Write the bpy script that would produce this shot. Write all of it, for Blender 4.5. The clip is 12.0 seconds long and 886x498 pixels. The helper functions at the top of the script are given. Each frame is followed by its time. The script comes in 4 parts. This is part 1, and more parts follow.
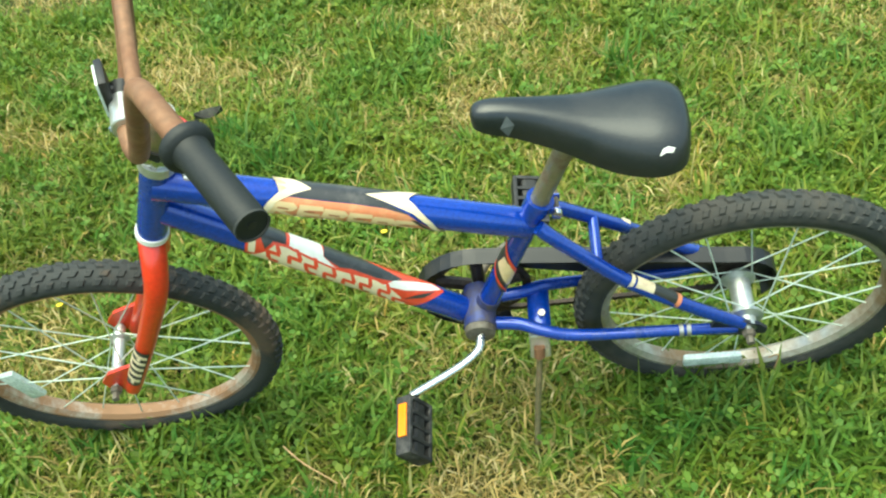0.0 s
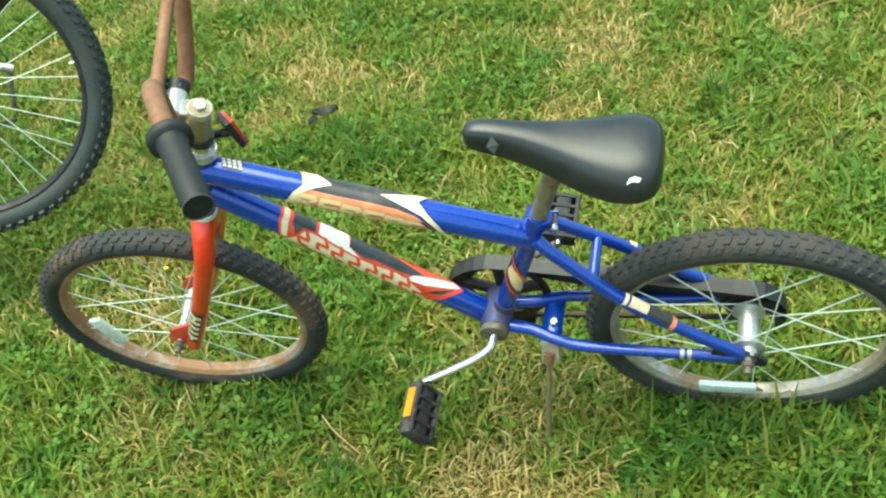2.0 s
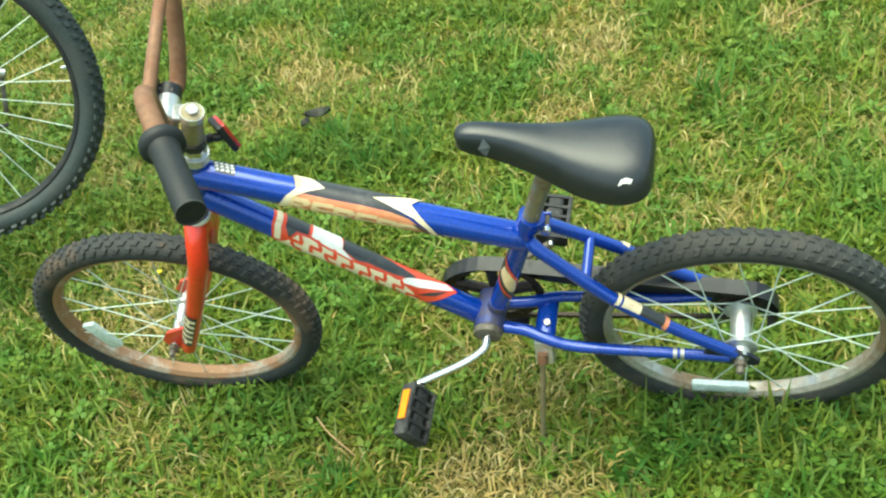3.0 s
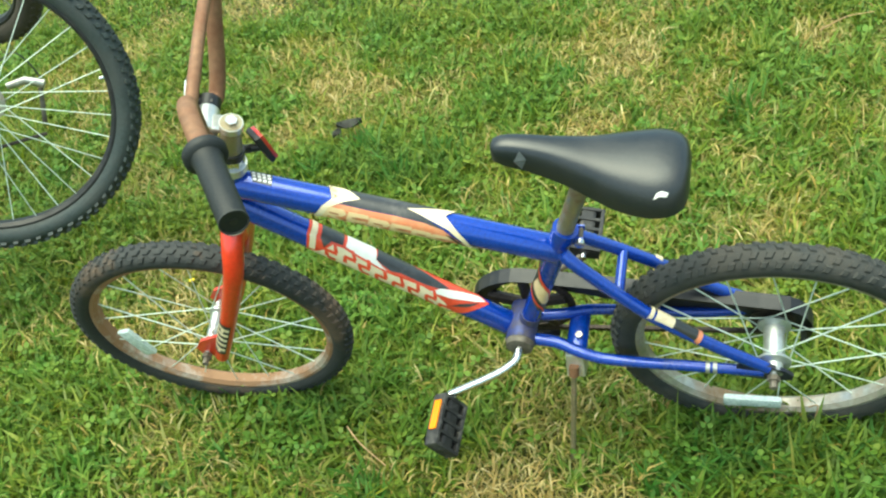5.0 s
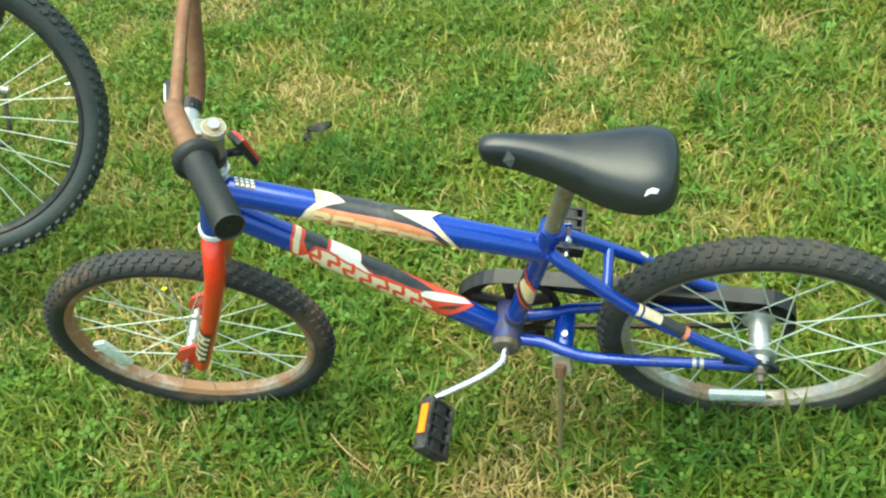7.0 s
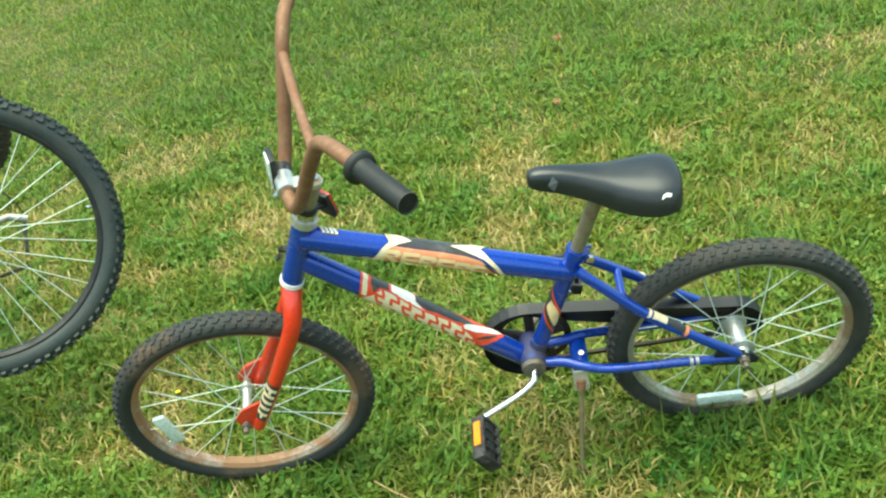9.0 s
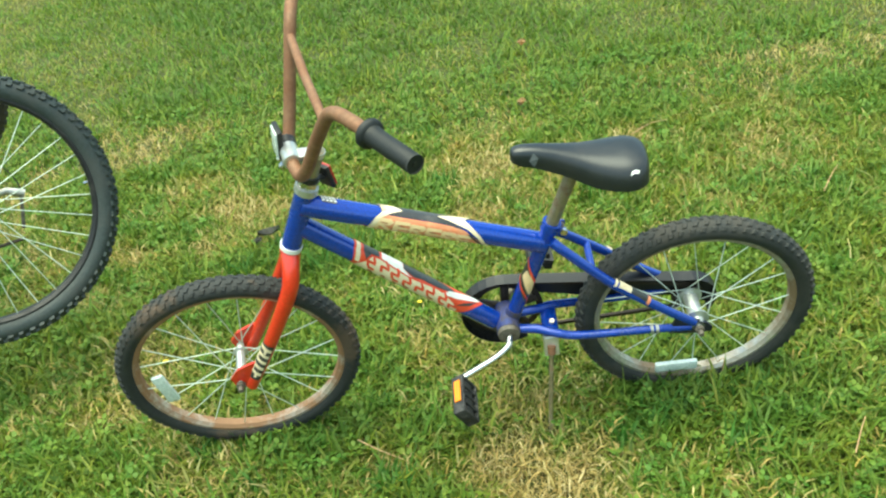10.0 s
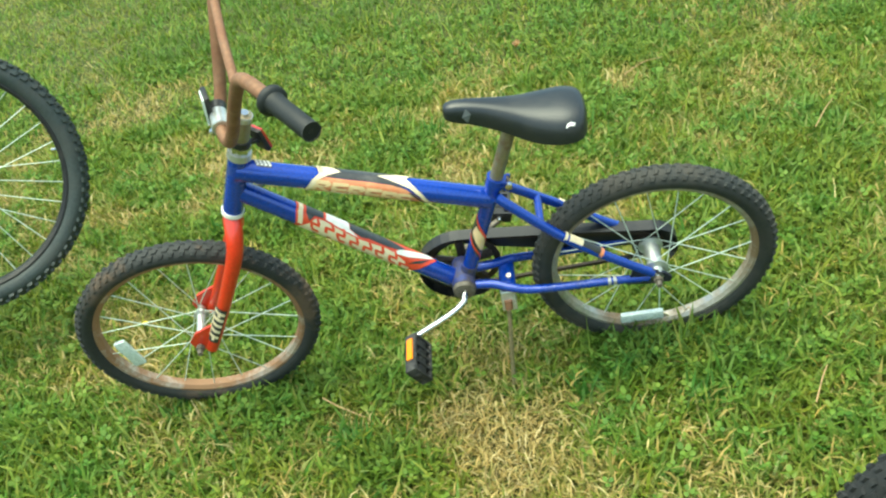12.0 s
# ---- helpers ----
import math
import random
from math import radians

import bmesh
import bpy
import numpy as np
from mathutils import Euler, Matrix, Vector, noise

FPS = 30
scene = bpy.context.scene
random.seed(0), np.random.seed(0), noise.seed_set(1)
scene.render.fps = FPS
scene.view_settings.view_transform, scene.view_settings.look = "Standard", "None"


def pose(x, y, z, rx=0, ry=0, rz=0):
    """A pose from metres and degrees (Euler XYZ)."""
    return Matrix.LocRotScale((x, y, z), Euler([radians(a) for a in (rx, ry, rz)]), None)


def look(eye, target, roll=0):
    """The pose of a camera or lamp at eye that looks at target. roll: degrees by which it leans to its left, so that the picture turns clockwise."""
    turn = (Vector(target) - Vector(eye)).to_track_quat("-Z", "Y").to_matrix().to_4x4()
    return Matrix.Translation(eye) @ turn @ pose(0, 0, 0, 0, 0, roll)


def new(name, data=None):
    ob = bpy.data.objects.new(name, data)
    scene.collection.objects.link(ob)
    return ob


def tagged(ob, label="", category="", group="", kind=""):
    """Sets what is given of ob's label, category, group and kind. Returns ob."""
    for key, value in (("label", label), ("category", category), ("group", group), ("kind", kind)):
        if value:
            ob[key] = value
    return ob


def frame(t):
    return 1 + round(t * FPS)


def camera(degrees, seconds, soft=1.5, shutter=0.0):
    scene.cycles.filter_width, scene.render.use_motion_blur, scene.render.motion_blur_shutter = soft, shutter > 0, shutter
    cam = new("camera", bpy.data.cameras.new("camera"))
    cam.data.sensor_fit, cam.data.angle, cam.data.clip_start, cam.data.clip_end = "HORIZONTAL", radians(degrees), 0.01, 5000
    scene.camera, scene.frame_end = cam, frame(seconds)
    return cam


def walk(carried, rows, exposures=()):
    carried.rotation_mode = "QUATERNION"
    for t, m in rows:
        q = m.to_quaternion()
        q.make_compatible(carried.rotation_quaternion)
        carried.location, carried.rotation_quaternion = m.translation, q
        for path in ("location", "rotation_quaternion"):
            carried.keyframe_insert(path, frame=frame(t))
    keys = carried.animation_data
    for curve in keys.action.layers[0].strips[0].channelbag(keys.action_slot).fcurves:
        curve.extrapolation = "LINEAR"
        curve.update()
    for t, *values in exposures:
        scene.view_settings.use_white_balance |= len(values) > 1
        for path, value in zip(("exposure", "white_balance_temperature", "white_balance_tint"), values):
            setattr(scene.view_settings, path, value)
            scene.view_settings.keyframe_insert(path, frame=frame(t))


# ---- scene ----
cam = camera(49.2, 12.0, soft=2.2)
PATH = [
    (0, (0.101, -0.997, 1.29), (-0.099, 0.499, -0.023), -10.1),
    (0.3, (0.164, -0.992, 1.287), (-0.138, 0.509, 0.021), -11.2),
    (0.5, (0.232, -1.001, 1.289), (-0.211, 0.475, 0.014), -13.0),
    (0.7, (0.289, -1.019, 1.289), (-0.219, 0.399, -0.027), -13.1),
    (1, (0.368, -1.033, 1.296), (-0.193, 0.368, -0.015), -15.5),
    (1.2, (0.382, -1.046, 1.31), (-0.225, 0.355, 0.006), -16.9),
    (1.5, (0.36, -1.061, 1.324), (-0.236, 0.358, 0.046), -13.1),
    (1.7, (0.357, -1.069, 1.327), (-0.218, 0.379, 0.071), -12.1),
    (2, (0.356, -1.072, 1.335), (-0.203, 0.388, 0.088), -12.5),
    (2.5, (0.355, -1.074, 1.337), (-0.188, 0.383, 0.078), -11.6),
    (3, (0.359, -1.072, 1.34), (-0.189, 0.39, 0.09), -12.7),
    (3.2, (0.355, -1.073, 1.337), (-0.189, 0.394, 0.09), -12.2),
    (4.8, (0.348, -1.077, 1.349), (-0.239, 0.394, 0.128), -12.9),
    (5, (0.348, -1.081, 1.347), (-0.248, 0.385, 0.124), -13.1),
    (5.5, (0.348, -1.08, 1.348), (-0.252, 0.384, 0.125), -12.8),
    (6, (0.351, -1.083, 1.342), (-0.249, 0.359, 0.092), -13.1),
    (6.5, (0.349, -1.076, 1.344), (-0.228, 0.394, 0.117), -12.1),
    (6.7, (0.346, -1.078, 1.348), (-0.225, 0.393, 0.119), -12.2),
    (8.3, (0.018, -1.219, 1.303), (-0.08, 0.414, 0.154), -12.8),
    (8.4, (0.023, -1.271, 1.317), (-0.11, 0.402, 0.23), -12.3),
    (8.5, (0.0, -1.293, 1.341), (-0.073, 0.43, 0.328), -5.7),
    (8.7, (0.008, -1.402, 1.365), (-0.165, 0.381, 0.408), -8.0),
    (9, (0.029, -1.493, 1.357), (-0.153, 0.249, 0.391), -10.8),
    (9.3, (0.032, -1.568, 1.37), (-0.155, 0.158, 0.361), -11.1),
    (9.5, (0.018, -1.608, 1.371), (-0.147, 0.118, 0.374), -11.6),
    (9.7, (-0.008, -1.639, 1.384), (-0.123, 0.089, 0.362), -11.4),
    (10, (-0.039, -1.666, 1.379), (-0.113, 0.086, 0.416), -8.1),
    (10.3, (-0.045, -1.682, 1.396), (-0.086, 0.088, 0.457), -6.7),
    (10.5, (-0.015, -1.686, 1.398), (-0.138, 0.106, 0.519), -8.2),
    (10.7, (0.053, -1.685, 1.411), (-0.152, 0.076, 0.516), -10.9),
    (11, (0.123, -1.739, 1.39), (-0.157, -0.019, 0.407), -11.9),
    (11.3, (0.155, -1.742, 1.377), (-0.07, -0.053, 0.32), -10.2),
    (11.5, (0.217, -1.726, 1.369), (-0.019, -0.048, 0.307), -11.9),
    (11.7, (0.186, -1.694, 1.36), (-0.007, -0.012, 0.297), -11.0),
    (12, (0.17, -1.63, 1.369), (-0.031, 0.058, 0.315), -12.2),
]
walk(cam, [(t, look(eye, target, roll)) for t, eye, target, roll in PATH], exposures=[(0.0, 1.43, 7100, -15), (12.0, 1.43, 7100, -15)])

# ---- light: open shade under a bright, hazy sky ----
world = bpy.data.worlds.new("sky")
world.use_nodes = True
scene.world = world
sky = world.node_tree.nodes.new("ShaderNodeTexSky")
sky.sky_type, sky.sun_disc = "NISHITA", False
sky.sun_elevation, sky.sun_rotation = radians(80), radians(229)
sky.air_density, sky.dust_density = 1.0, 3.0
back = world.node_tree.nodes["Background"]
back.inputs["Strength"].default_value = 0.15
world.node_tree.links.new(sky.outputs[0], back.inputs[0])
sun = new("sun", bpy.data.lights.new("sun", "SUN"))
sun.data.energy, sun.data.angle, sun.data.color = 2.0, radians(60), (1.0, 0.98, 0.93)
sun.matrix_world = look((-0.8, -0.7, 6.0), (0, 0, 0))


# ---- materials ----
def shader(name, color, rough=0.5, metal=0.0, coat=0.0, vary=0.15, grain=60.0, bump=0.0, second=None, patch=6.0, amount=0.5, second_rough=0.85, sharp=0.15):
    """A surface with fine grain and, where a second colour is given, worn or dirty patches of it."""
    m = bpy.data.materials.new(name)
    m.use_nodes = True
    nt = m.node_tree
    b = nt.nodes["Principled BSDF"]
    b.inputs["Metallic"].default_value = metal
    b.inputs["Coat Weight"].default_value = coat
    b.inputs["Coat Roughness"].default_value = 0.12
    co = nt.nodes.new("ShaderNodeTexCoord")
    fine = nt.nodes.new("ShaderNodeTexNoise")
    fine.inputs["Scale"].default_value, fine.inputs["Detail"].default_value = grain, 5
    nt.links.new(co.outputs["Object"], fine.inputs["Vector"])
    ramp = nt.nodes.new("ShaderNodeValToRGB")
    ramp.color_ramp.elements[0].position, ramp.color_ramp.elements[1].position = 0.3, 0.7
    ramp.color_ramp.elements[0].color = (*[c * (1 - vary) for c in color], 1)
    ramp.color_ramp.elements[1].color = (*[min(1, c * (1 + vary)) for c in color], 1)
    nt.links.new(fine.outputs[0], ramp.inputs[0])
    out = ramp.outputs[0]
    rr = nt.nodes.new("ShaderNodeMapRange")
    rr.inputs["To Min"].default_value, rr.inputs["To Max"].default_value = rough * 0.85, min(1, rough * 1.2)
    nt.links.new(fine.outputs[0], rr.inputs[0])
    rout = rr.outputs[0]
    if second:
        big = nt.nodes.new("ShaderNodeTexNoise")
        big.inputs["Scale"].default_value, big.inputs["Detail"].default_value, big.inputs["Roughness"].default_value = patch, 7, 0.7
        nt.links.new(co.outputs["Object"], big.inputs["Vector"])
        edge = nt.nodes.new("ShaderNodeMapRange")
        edge.inputs["From Min"].default_value, edge.inputs["From Max"].default_value = 1 - amount - sharp / 2, 1 - amount + sharp / 2
        nt.links.new(big.outputs[0], edge.inputs[0])
        mix = nt.nodes.new("ShaderNodeMix")
        mix.data_type = "RGBA"
        nt.links.new(edge.outputs[0], mix.inputs[0])
        nt.links.new(out, mix.inputs[6])
        mix.inputs[7].default_value = (*second, 1)
        out = mix.outputs[2]
        mr = nt.nodes.new("ShaderNodeMix")
        nt.links.new(edge.outputs[0], mr.inputs[0])
        nt.links.new(rout, mr.inputs[2])
        mr.inputs[3].default_value = second_rough
        rout = mr.outputs[0]
        if metal:
            mm = nt.nodes.new("ShaderNodeMapRange")
            mm.inputs["To Min"].default_value, mm.inputs["To Max"].default_value = metal, 0.05
            nt.links.new(edge.outputs[0], mm.inputs[0])
            nt.links.new(mm.outputs[0], b.inputs["Metallic"])
    nt.links.new(out, b.inputs["Base Color"])
    nt.links.new(rout, b.inputs["Roughness"])
    if bump:
        bp = nt.nodes.new("ShaderNodeBump")
        bp.inputs["Strength"].default_value, bp.inputs["Distance"].default_value = bump, 0.002
        nt.links.new(fine.outputs[0], bp.inputs["Height"])
        nt.links.new(bp.outputs[0], b.inputs["Normal"])
    return m


BLUE = shader("blue_paint", (0.003, 0.045, 0.36), 0.2, 0.25, 0.8, 0.2, 220, 0, (0.015, 0.035, 0.14), 14, 0.36, 0.6)
GRIMY_BLUE = shader("grimy_blue_paint", (0.006, 0.04, 0.25), 0.4, 0.2, 0.2, 0.25, 160, 0.05, (0.075, 0.058, 0.045), 22, 0.52, 0.85, 0.3)
RED = shader("red_paint", (0.62, 0.034, 0.014), 0.3, 0.0, 0.6, 0.12, 150, 0, (0.3, 0.06, 0.03), 16, 0.33, 0.6)
RUST_BAR = shader("rusty_bar", (0.225, 0.120, 0.064), 0.5, 0.25, 0.0, 0.22, 120, 0.15, (0.17, 0.066, 0.03), 22, 0.45, 0.8, 0.4)
RUST_RIM = shader("rusty_rim", (0.62, 0.58, 0.52), 0.3, 0.85, 0.0, 0.15, 90, 0.1, (0.29, 0.155, 0.08), 9, 0.60, 0.75, 0.2)
CHROME_RIM = shader("dull_rim", (0.52, 0.50, 0.45), 0.34, 0.85, 0.0, 0.15, 90, 0.05, (0.22, 0.145, 0.08), 8, 0.52, 0.7, 0.25)
CHROME = shader("chrome", (0.62, 0.63, 0.62), 0.2, 1.0, 0.0, 0.08, 80, 0, (0.30, 0.2, 0.12), 30, 0.33, 0.6)
STEEL = shader("dull_steel", (0.50, 0.49, 0.44), 0.4, 0.8, 0.0, 0.15, 90, 0.05, (0.22, 0.13, 0.07), 26, 0.4, 0.7)
SATIN = shader("satin_hub_metal", (0.55, 0.57, 0.55), 0.38, 0.7, 0.0, 0.12, 90, 0.05, (0.34, 0.27, 0.2), 40, 0.3, 0.6)
SPOKE = shader("galvanised_spoke", (0.60, 0.67, 0.58), 0.5, 0.2, 0.0, 0.1, 60)
POST = shader("tarnished_post", (0.33, 0.29, 0.19), 0.4, 0.7, 0.0, 0.15, 120, 0.05, (0.2, 0.13, 0.07), 30, 0.4, 0.7)
RUBBER = shader("tyre_rubber", (0.021, 0.024, 0.023), 0.72, 0, 0, 0.3, 130, 0.3, (0.062, 0.054, 0.043), 9, 0.42, 0.9, 0.3)
MUDDY = shader("muddy_tyre_rubber", (0.023, 0.025, 0.024), 0.75, 0, 0, 0.3, 130, 0.3, (0.10, 0.068, 0.045), 7, 0.42, 0.95, 0.12)
DARK_RUBBER = shader("dark_tyre_rubber", (0.032, 0.043, 0.041), 0.55, 0, 0, 0.25, 130, 0.3, (0.055, 0.058, 0.053), 12, 0.4, 0.9, 0.3)
BLACK_RUBBER = shader("black_tyre_rubber", (0.017, 0.018, 0.019), 0.7, 0, 0, 0.25, 130, 0.3, (0.028, 0.028, 0.027), 12, 0.4, 0.9, 0.3)
BROWN_RUBBER = shader("brown_tyre_rubber", (0.05, 0.042, 0.033), 0.8, 0, 0, 0.25, 100, 0.3, (0.085, 0.066, 0.048), 9, 0.45, 0.95, 0.3)
GRIP = shader("grip_rubber", (0.007, 0.009, 0.009), 0.6, 0, 0, 0.25, 200, 0.2)
VINYL = shader("black_vinyl", (0.011, 0.015, 0.018), 0.33, 0, 0.1, 0.2, 260, 0.12, (0.03, 0.03, 0.03), 10, 0.4, 0.5, 0.4)
BLACK = shader("black_plastic", (0.010, 0.010, 0.011), 0.45, 0, 0, 0.2, 120, 0.1, (0.03, 0.028, 0.025), 18, 0.4, 0.8)
WORN_BLACK = shader("worn_black_plastic", (0.013, 0.013, 0.014), 0.6, 0, 0, 0.3, 140, 0.3, (0.10, 0.095, 0.088), 34, 0.40, 0.85, 0.2)
CHAIN = shader("oily_chain", (0.06, 0.045, 0.035), 0.55, 0.6, 0, 0.3, 200, 0.1)
CREAM = shader("cream_decal", (0.80, 0.66, 0.44), 0.4, 0, 0.3, 0.06, 60, 0, (0.55, 0.38, 0.25), 30, 0.36, 0.6)
BROWN = shader("brown_decal", (0.46, 0.17, 0.08), 0.4, 0, 0.3, 0.15, 60)
PEACH = shader("peach_decal", (0.86, 0.62, 0.34), 0.4, 0, 0.3, 0.08, 60, 0, (0.84, 0.52, 0.26), 40, 0.33, 0.6)
DULL_STEEL = shader("grimy_dark_steel", (0.022, 0.024, 0.04), 0.45, 0.3, 0, 0.3, 120, 0.1, (0.08, 0.07, 0.06), 30, 0.4, 0.8)
ORANGE = shader("orange_decal", (0.74, 0.25, 0.12), 0.4, 0, 0.3, 0.1, 60, 0, (0.76, 0.34, 0.17), 40, 0.45, 0.6)
INK = shader("black_decal", (0.035, 0.035, 0.035), 0.35, 0, 0.3, 0.15, 80, 0, (0.09, 0.085, 0.08), 20, 0.4, 0.6)
SCARLET = shader("red_decal", (0.72, 0.07, 0.03), 0.4, 0, 0.3, 0.12, 80)
WHITE = shader("white_decal", (0.82, 0.8, 0.74), 0.4, 0, 0.3, 0.06, 80)
BADGE = shader("grey_badge", (0.085, 0.095, 0.10), 0.5, 0, 0, 0.2, 120)
GREY = shader("grey_patch", (0.19, 0.20, 0.20), 0.6, 0, 0, 0.2, 120)
AMBER = shader("amber_reflector", (0.92, 0.26, 0.01), 0.22, 0, 0.6, 0.08, 400, 0.3)
RED_LENS = shader("red_reflector", (0.42, 0.035, 0.025), 0.2, 0, 0.6, 0.15, 400, 0.3)
CLEAR = shader("clear_reflector", (0.62, 0.70, 0.65), 0.25, 0, 0.6, 0.2, 300, 0.4, (0.72, 0.78, 0.74), 40, 0.45, 0.3)
ZINC = shader("zinc_plate", (0.58, 0.58, 0.54), 0.3, 0.75, 0, 0.12, 90, 0.1, (0.32, 0.2, 0.12), 40, 0.32, 0.7)
GRIME = shader("greasy_metal", (0.17, 0.15, 0.12), 0.6, 0.4, 0, 0.3, 90, 0.2, (0.09, 0.07, 0.05), 30, 0.45, 0.8)
BARK = shader("dark_dead_leaf", (0.07, 0.07, 0.06), 0.8, 0, 0, 0.4, 90, 0.3)
DRY_LEAF = shader("dry_leaf", (0.42, 0.26, 0.13), 0.7, 0, 0, 0.3, 90, 0.2)


def blade_material(name, stops, dry, translucent=0.35, lush=None):
    """Grass: each blade takes a green of its own, and withers by the dryness of its spot."""
    m = bpy.data.materials.new(name)
    m.use_nodes = True
    nt = m.node_tree
    b = nt.nodes["Principled BSDF"]
    b.inputs["Roughness"].default_value = 0.5
    b.inputs["Specular IOR Level"].default_value = 0.26
    geo = nt.nodes.new("ShaderNodeNewGeometry")

    def ramp(colors):
        r = nt.nodes.new("ShaderNodeValToRGB")
        while len(r.color_ramp.elements) < len(colors):
            r.color_ramp.elements.new(0.5)
        for k, (e, c) in enumerate(zip(r.color_ramp.elements, colors)):
            e.position, e.color = k / (len(colors) - 1), (*c, 1)
        nt.links.new(geo.outputs["Random Per Island"], r.inputs[0])
        return r

    co = nt.nodes.new("ShaderNodeTexCoord")
    cloud = nt.nodes.new("ShaderNodeTexNoise")
    cloud.inputs["Scale"].default_value, cloud.inputs["Detail"].default_value, cloud.inputs["Roughness"].default_value = 5.5, 5, 0.65
    nt.links.new(co.outputs["Object"], cloud.inputs["Vector"])
    hue = nt.nodes.new("ShaderNodeValToRGB")
    for e, p, c in zip(hue.color_ramp.elements, (0.36, 0.64), ((0.98, 0.82, 0.42), (0.68, 0.86, 0.60))):
        e.position, e.color = p, (*c, 1)
    nt.links.new(cloud.outputs[0], hue.inputs[0])
    tint = nt.nodes.new("ShaderNodeMix")
    tint.data_type, tint.blend_type = "RGBA", "MULTIPLY"
    tint.inputs[0].default_value = 1.0
    nt.links.new(ramp(stops).outputs[0], tint.inputs[6])
    nt.links.new(hue.outputs[0], tint.inputs[7])
    att = nt.nodes.new("ShaderNodeAttribute")
    att.attribute_name = "dry"
    wet = nt.nodes.new("ShaderNodeMath")
    wet.operation = "MULTIPLY"
    wet.inputs[1].default_value = -0.8
    nt.links.new(att.outputs["Fac"], wet.inputs[0])
    deep = nt.nodes.new("ShaderNodeMix")
    deep.data_type = "RGBA"
    nt.links.new(wet.outputs[0], deep.inputs[0])
    nt.links.new(tint.outputs[2], deep.inputs[6])
    nt.links.new(ramp(lush or LUSH_AND_SHADE).outputs[0], deep.inputs[7])
    mix = nt.nodes.new("ShaderNodeMix")
    mix.data_type = "RGBA"
    nt.links.new(att.outputs["Fac"], mix.inputs[0])
    nt.links.new(deep.outputs[2], mix.inputs[6])
    nt.links.new(ramp(dry).outputs[0], mix.inputs[7])
    nt.links.new(mix.outputs[2], b.inputs["Base Color"])
    tr = nt.nodes.new("ShaderNodeBsdfTranslucent")
    nt.links.new(mix.outputs[2], tr.inputs[0])
    ms = nt.nodes.new("ShaderNodeMixShader")
    ms.inputs[0].default_value = translucent
    nt.links.new(b.outputs[0], ms.inputs[1])
    nt.links.new(tr.outputs[0], ms.inputs[2])
    nt.links.new(ms.outputs[0], nt.nodes["Material Output"].inputs[0])
    return m


# greens of lush spots; their dark olive also paints the far lawn's shade
LUSH_AND_SHADE = [(0.076, 0.138, 0.024), (0.102, 0.175, 0.034), (0.060, 0.112, 0.018), (0.13, 0.215, 0.050), (0.086, 0.155, 0.030)]
VIVID = [(0.075, 0.19, 0.034), (0.11, 0.25, 0.05), (0.06, 0.15, 0.028), (0.16, 0.31, 0.08)]
DRY = [(0.335, 0.235, 0.072), (0.508, 0.365, 0.132), (0.270, 0.210, 0.068), (0.605, 0.490, 0.248), (0.389, 0.310, 0.104), (0.216, 0.160, 0.056)]
GRASS = blade_material("grass_blades", [(0.085, 0.159, 0.022), (0.135, 0.232, 0.033), (0.213, 0.287, 0.050), (0.106, 0.201, 0.037), (0.291, 0.366, 0.073), (0.099, 0.238, 0.056), (0.199, 0.317, 0.060), (0.376, 0.439, 0.125), (0.156, 0.250, 0.035)], DRY, 0.42)
CLOVER = blade_material("clover_leaves", [(0.084, 0.168, 0.030), (0.140, 0.240, 0.048), (0.210, 0.300, 0.072)], DRY, 0.3)
TUFT = blade_material("tuft_blades", VIVID, DRY, 0.42, VIVID)
STRAW = blade_material("straw", DRY, DRY, 0.2)


def soil_material():
    m = bpy.data.materials.new("thatch_and_soil")
    m.use_nodes = True
    nt = m.node_tree
    b = nt.nodes["Principled BSDF"]
    b.inputs["Roughness"].default_value = 0.95
    co = nt.nodes.new("ShaderNodeTexCoord")
    last = None
    for scale, pair in ((140, ((0.030, 0.043, 0.007), (0.100, 0.090, 0.024))), (1.1, ((0.042, 0.075, 0.010), (0.085, 0.100, 0.020)))):
        n = nt.nodes.new("ShaderNodeTexNoise")
        n.inputs["Scale"].default_value, n.inputs["Detail"].default_value = scale, 6
        nt.links.new(co.outputs["Object"], n.inputs["Vector"])
        r = nt.nodes.new("ShaderNodeValToRGB")
        r.color_ramp.elements[0].position, r.color_ramp.elements[1].position = 0.35, 0.65
        r.color_ramp.elements[0].color, r.color_ramp.elements[1].color = (*pair[0], 1), (*pair[1], 1)
        nt.links.new(n.outputs[0], r.inputs[0])
        if last:
            mix = nt.nodes.new("ShaderNodeMix")
            mix.data_type = "RGBA"
            mix.inputs[0].default_value = 0.5
            nt.links.new(last.outputs[0], mix.inputs[6])
            nt.links.new(r.outputs[0], mix.inputs[7])
            nt.links.new(mix.outputs[2], b.inputs["Base Color"])
        else:
            bp = nt.nodes.new("ShaderNodeBump")
            bp.inputs["Strength"].default_value, bp.inputs["Distance"].default_value = 0.8, 0.02
            nt.links.new(n.outputs[0], bp.inputs["Height"])
            nt.links.new(bp.outputs[0], b.inputs["Normal"])
        last = r
    return m


# ---- mesh tools ----
def part(name, bm, material, parent=None, label="", smooth=True, at=None):
    """Links a bmesh as one mesh object, under a thing or a part."""
    me = bpy.data.meshes.new(name)
    bm.to_mesh(me)
    bm.free()
    me.materials.append(material)
    if smooth:
        me.shade_smooth()
        me.set_sharp_from_angle(angle=radians(40))
    ob = new(name, me)
    if parent:
        ob.parent = parent
    if at is not None:
        ob.matrix_basis = at
    return tagged(ob, label)


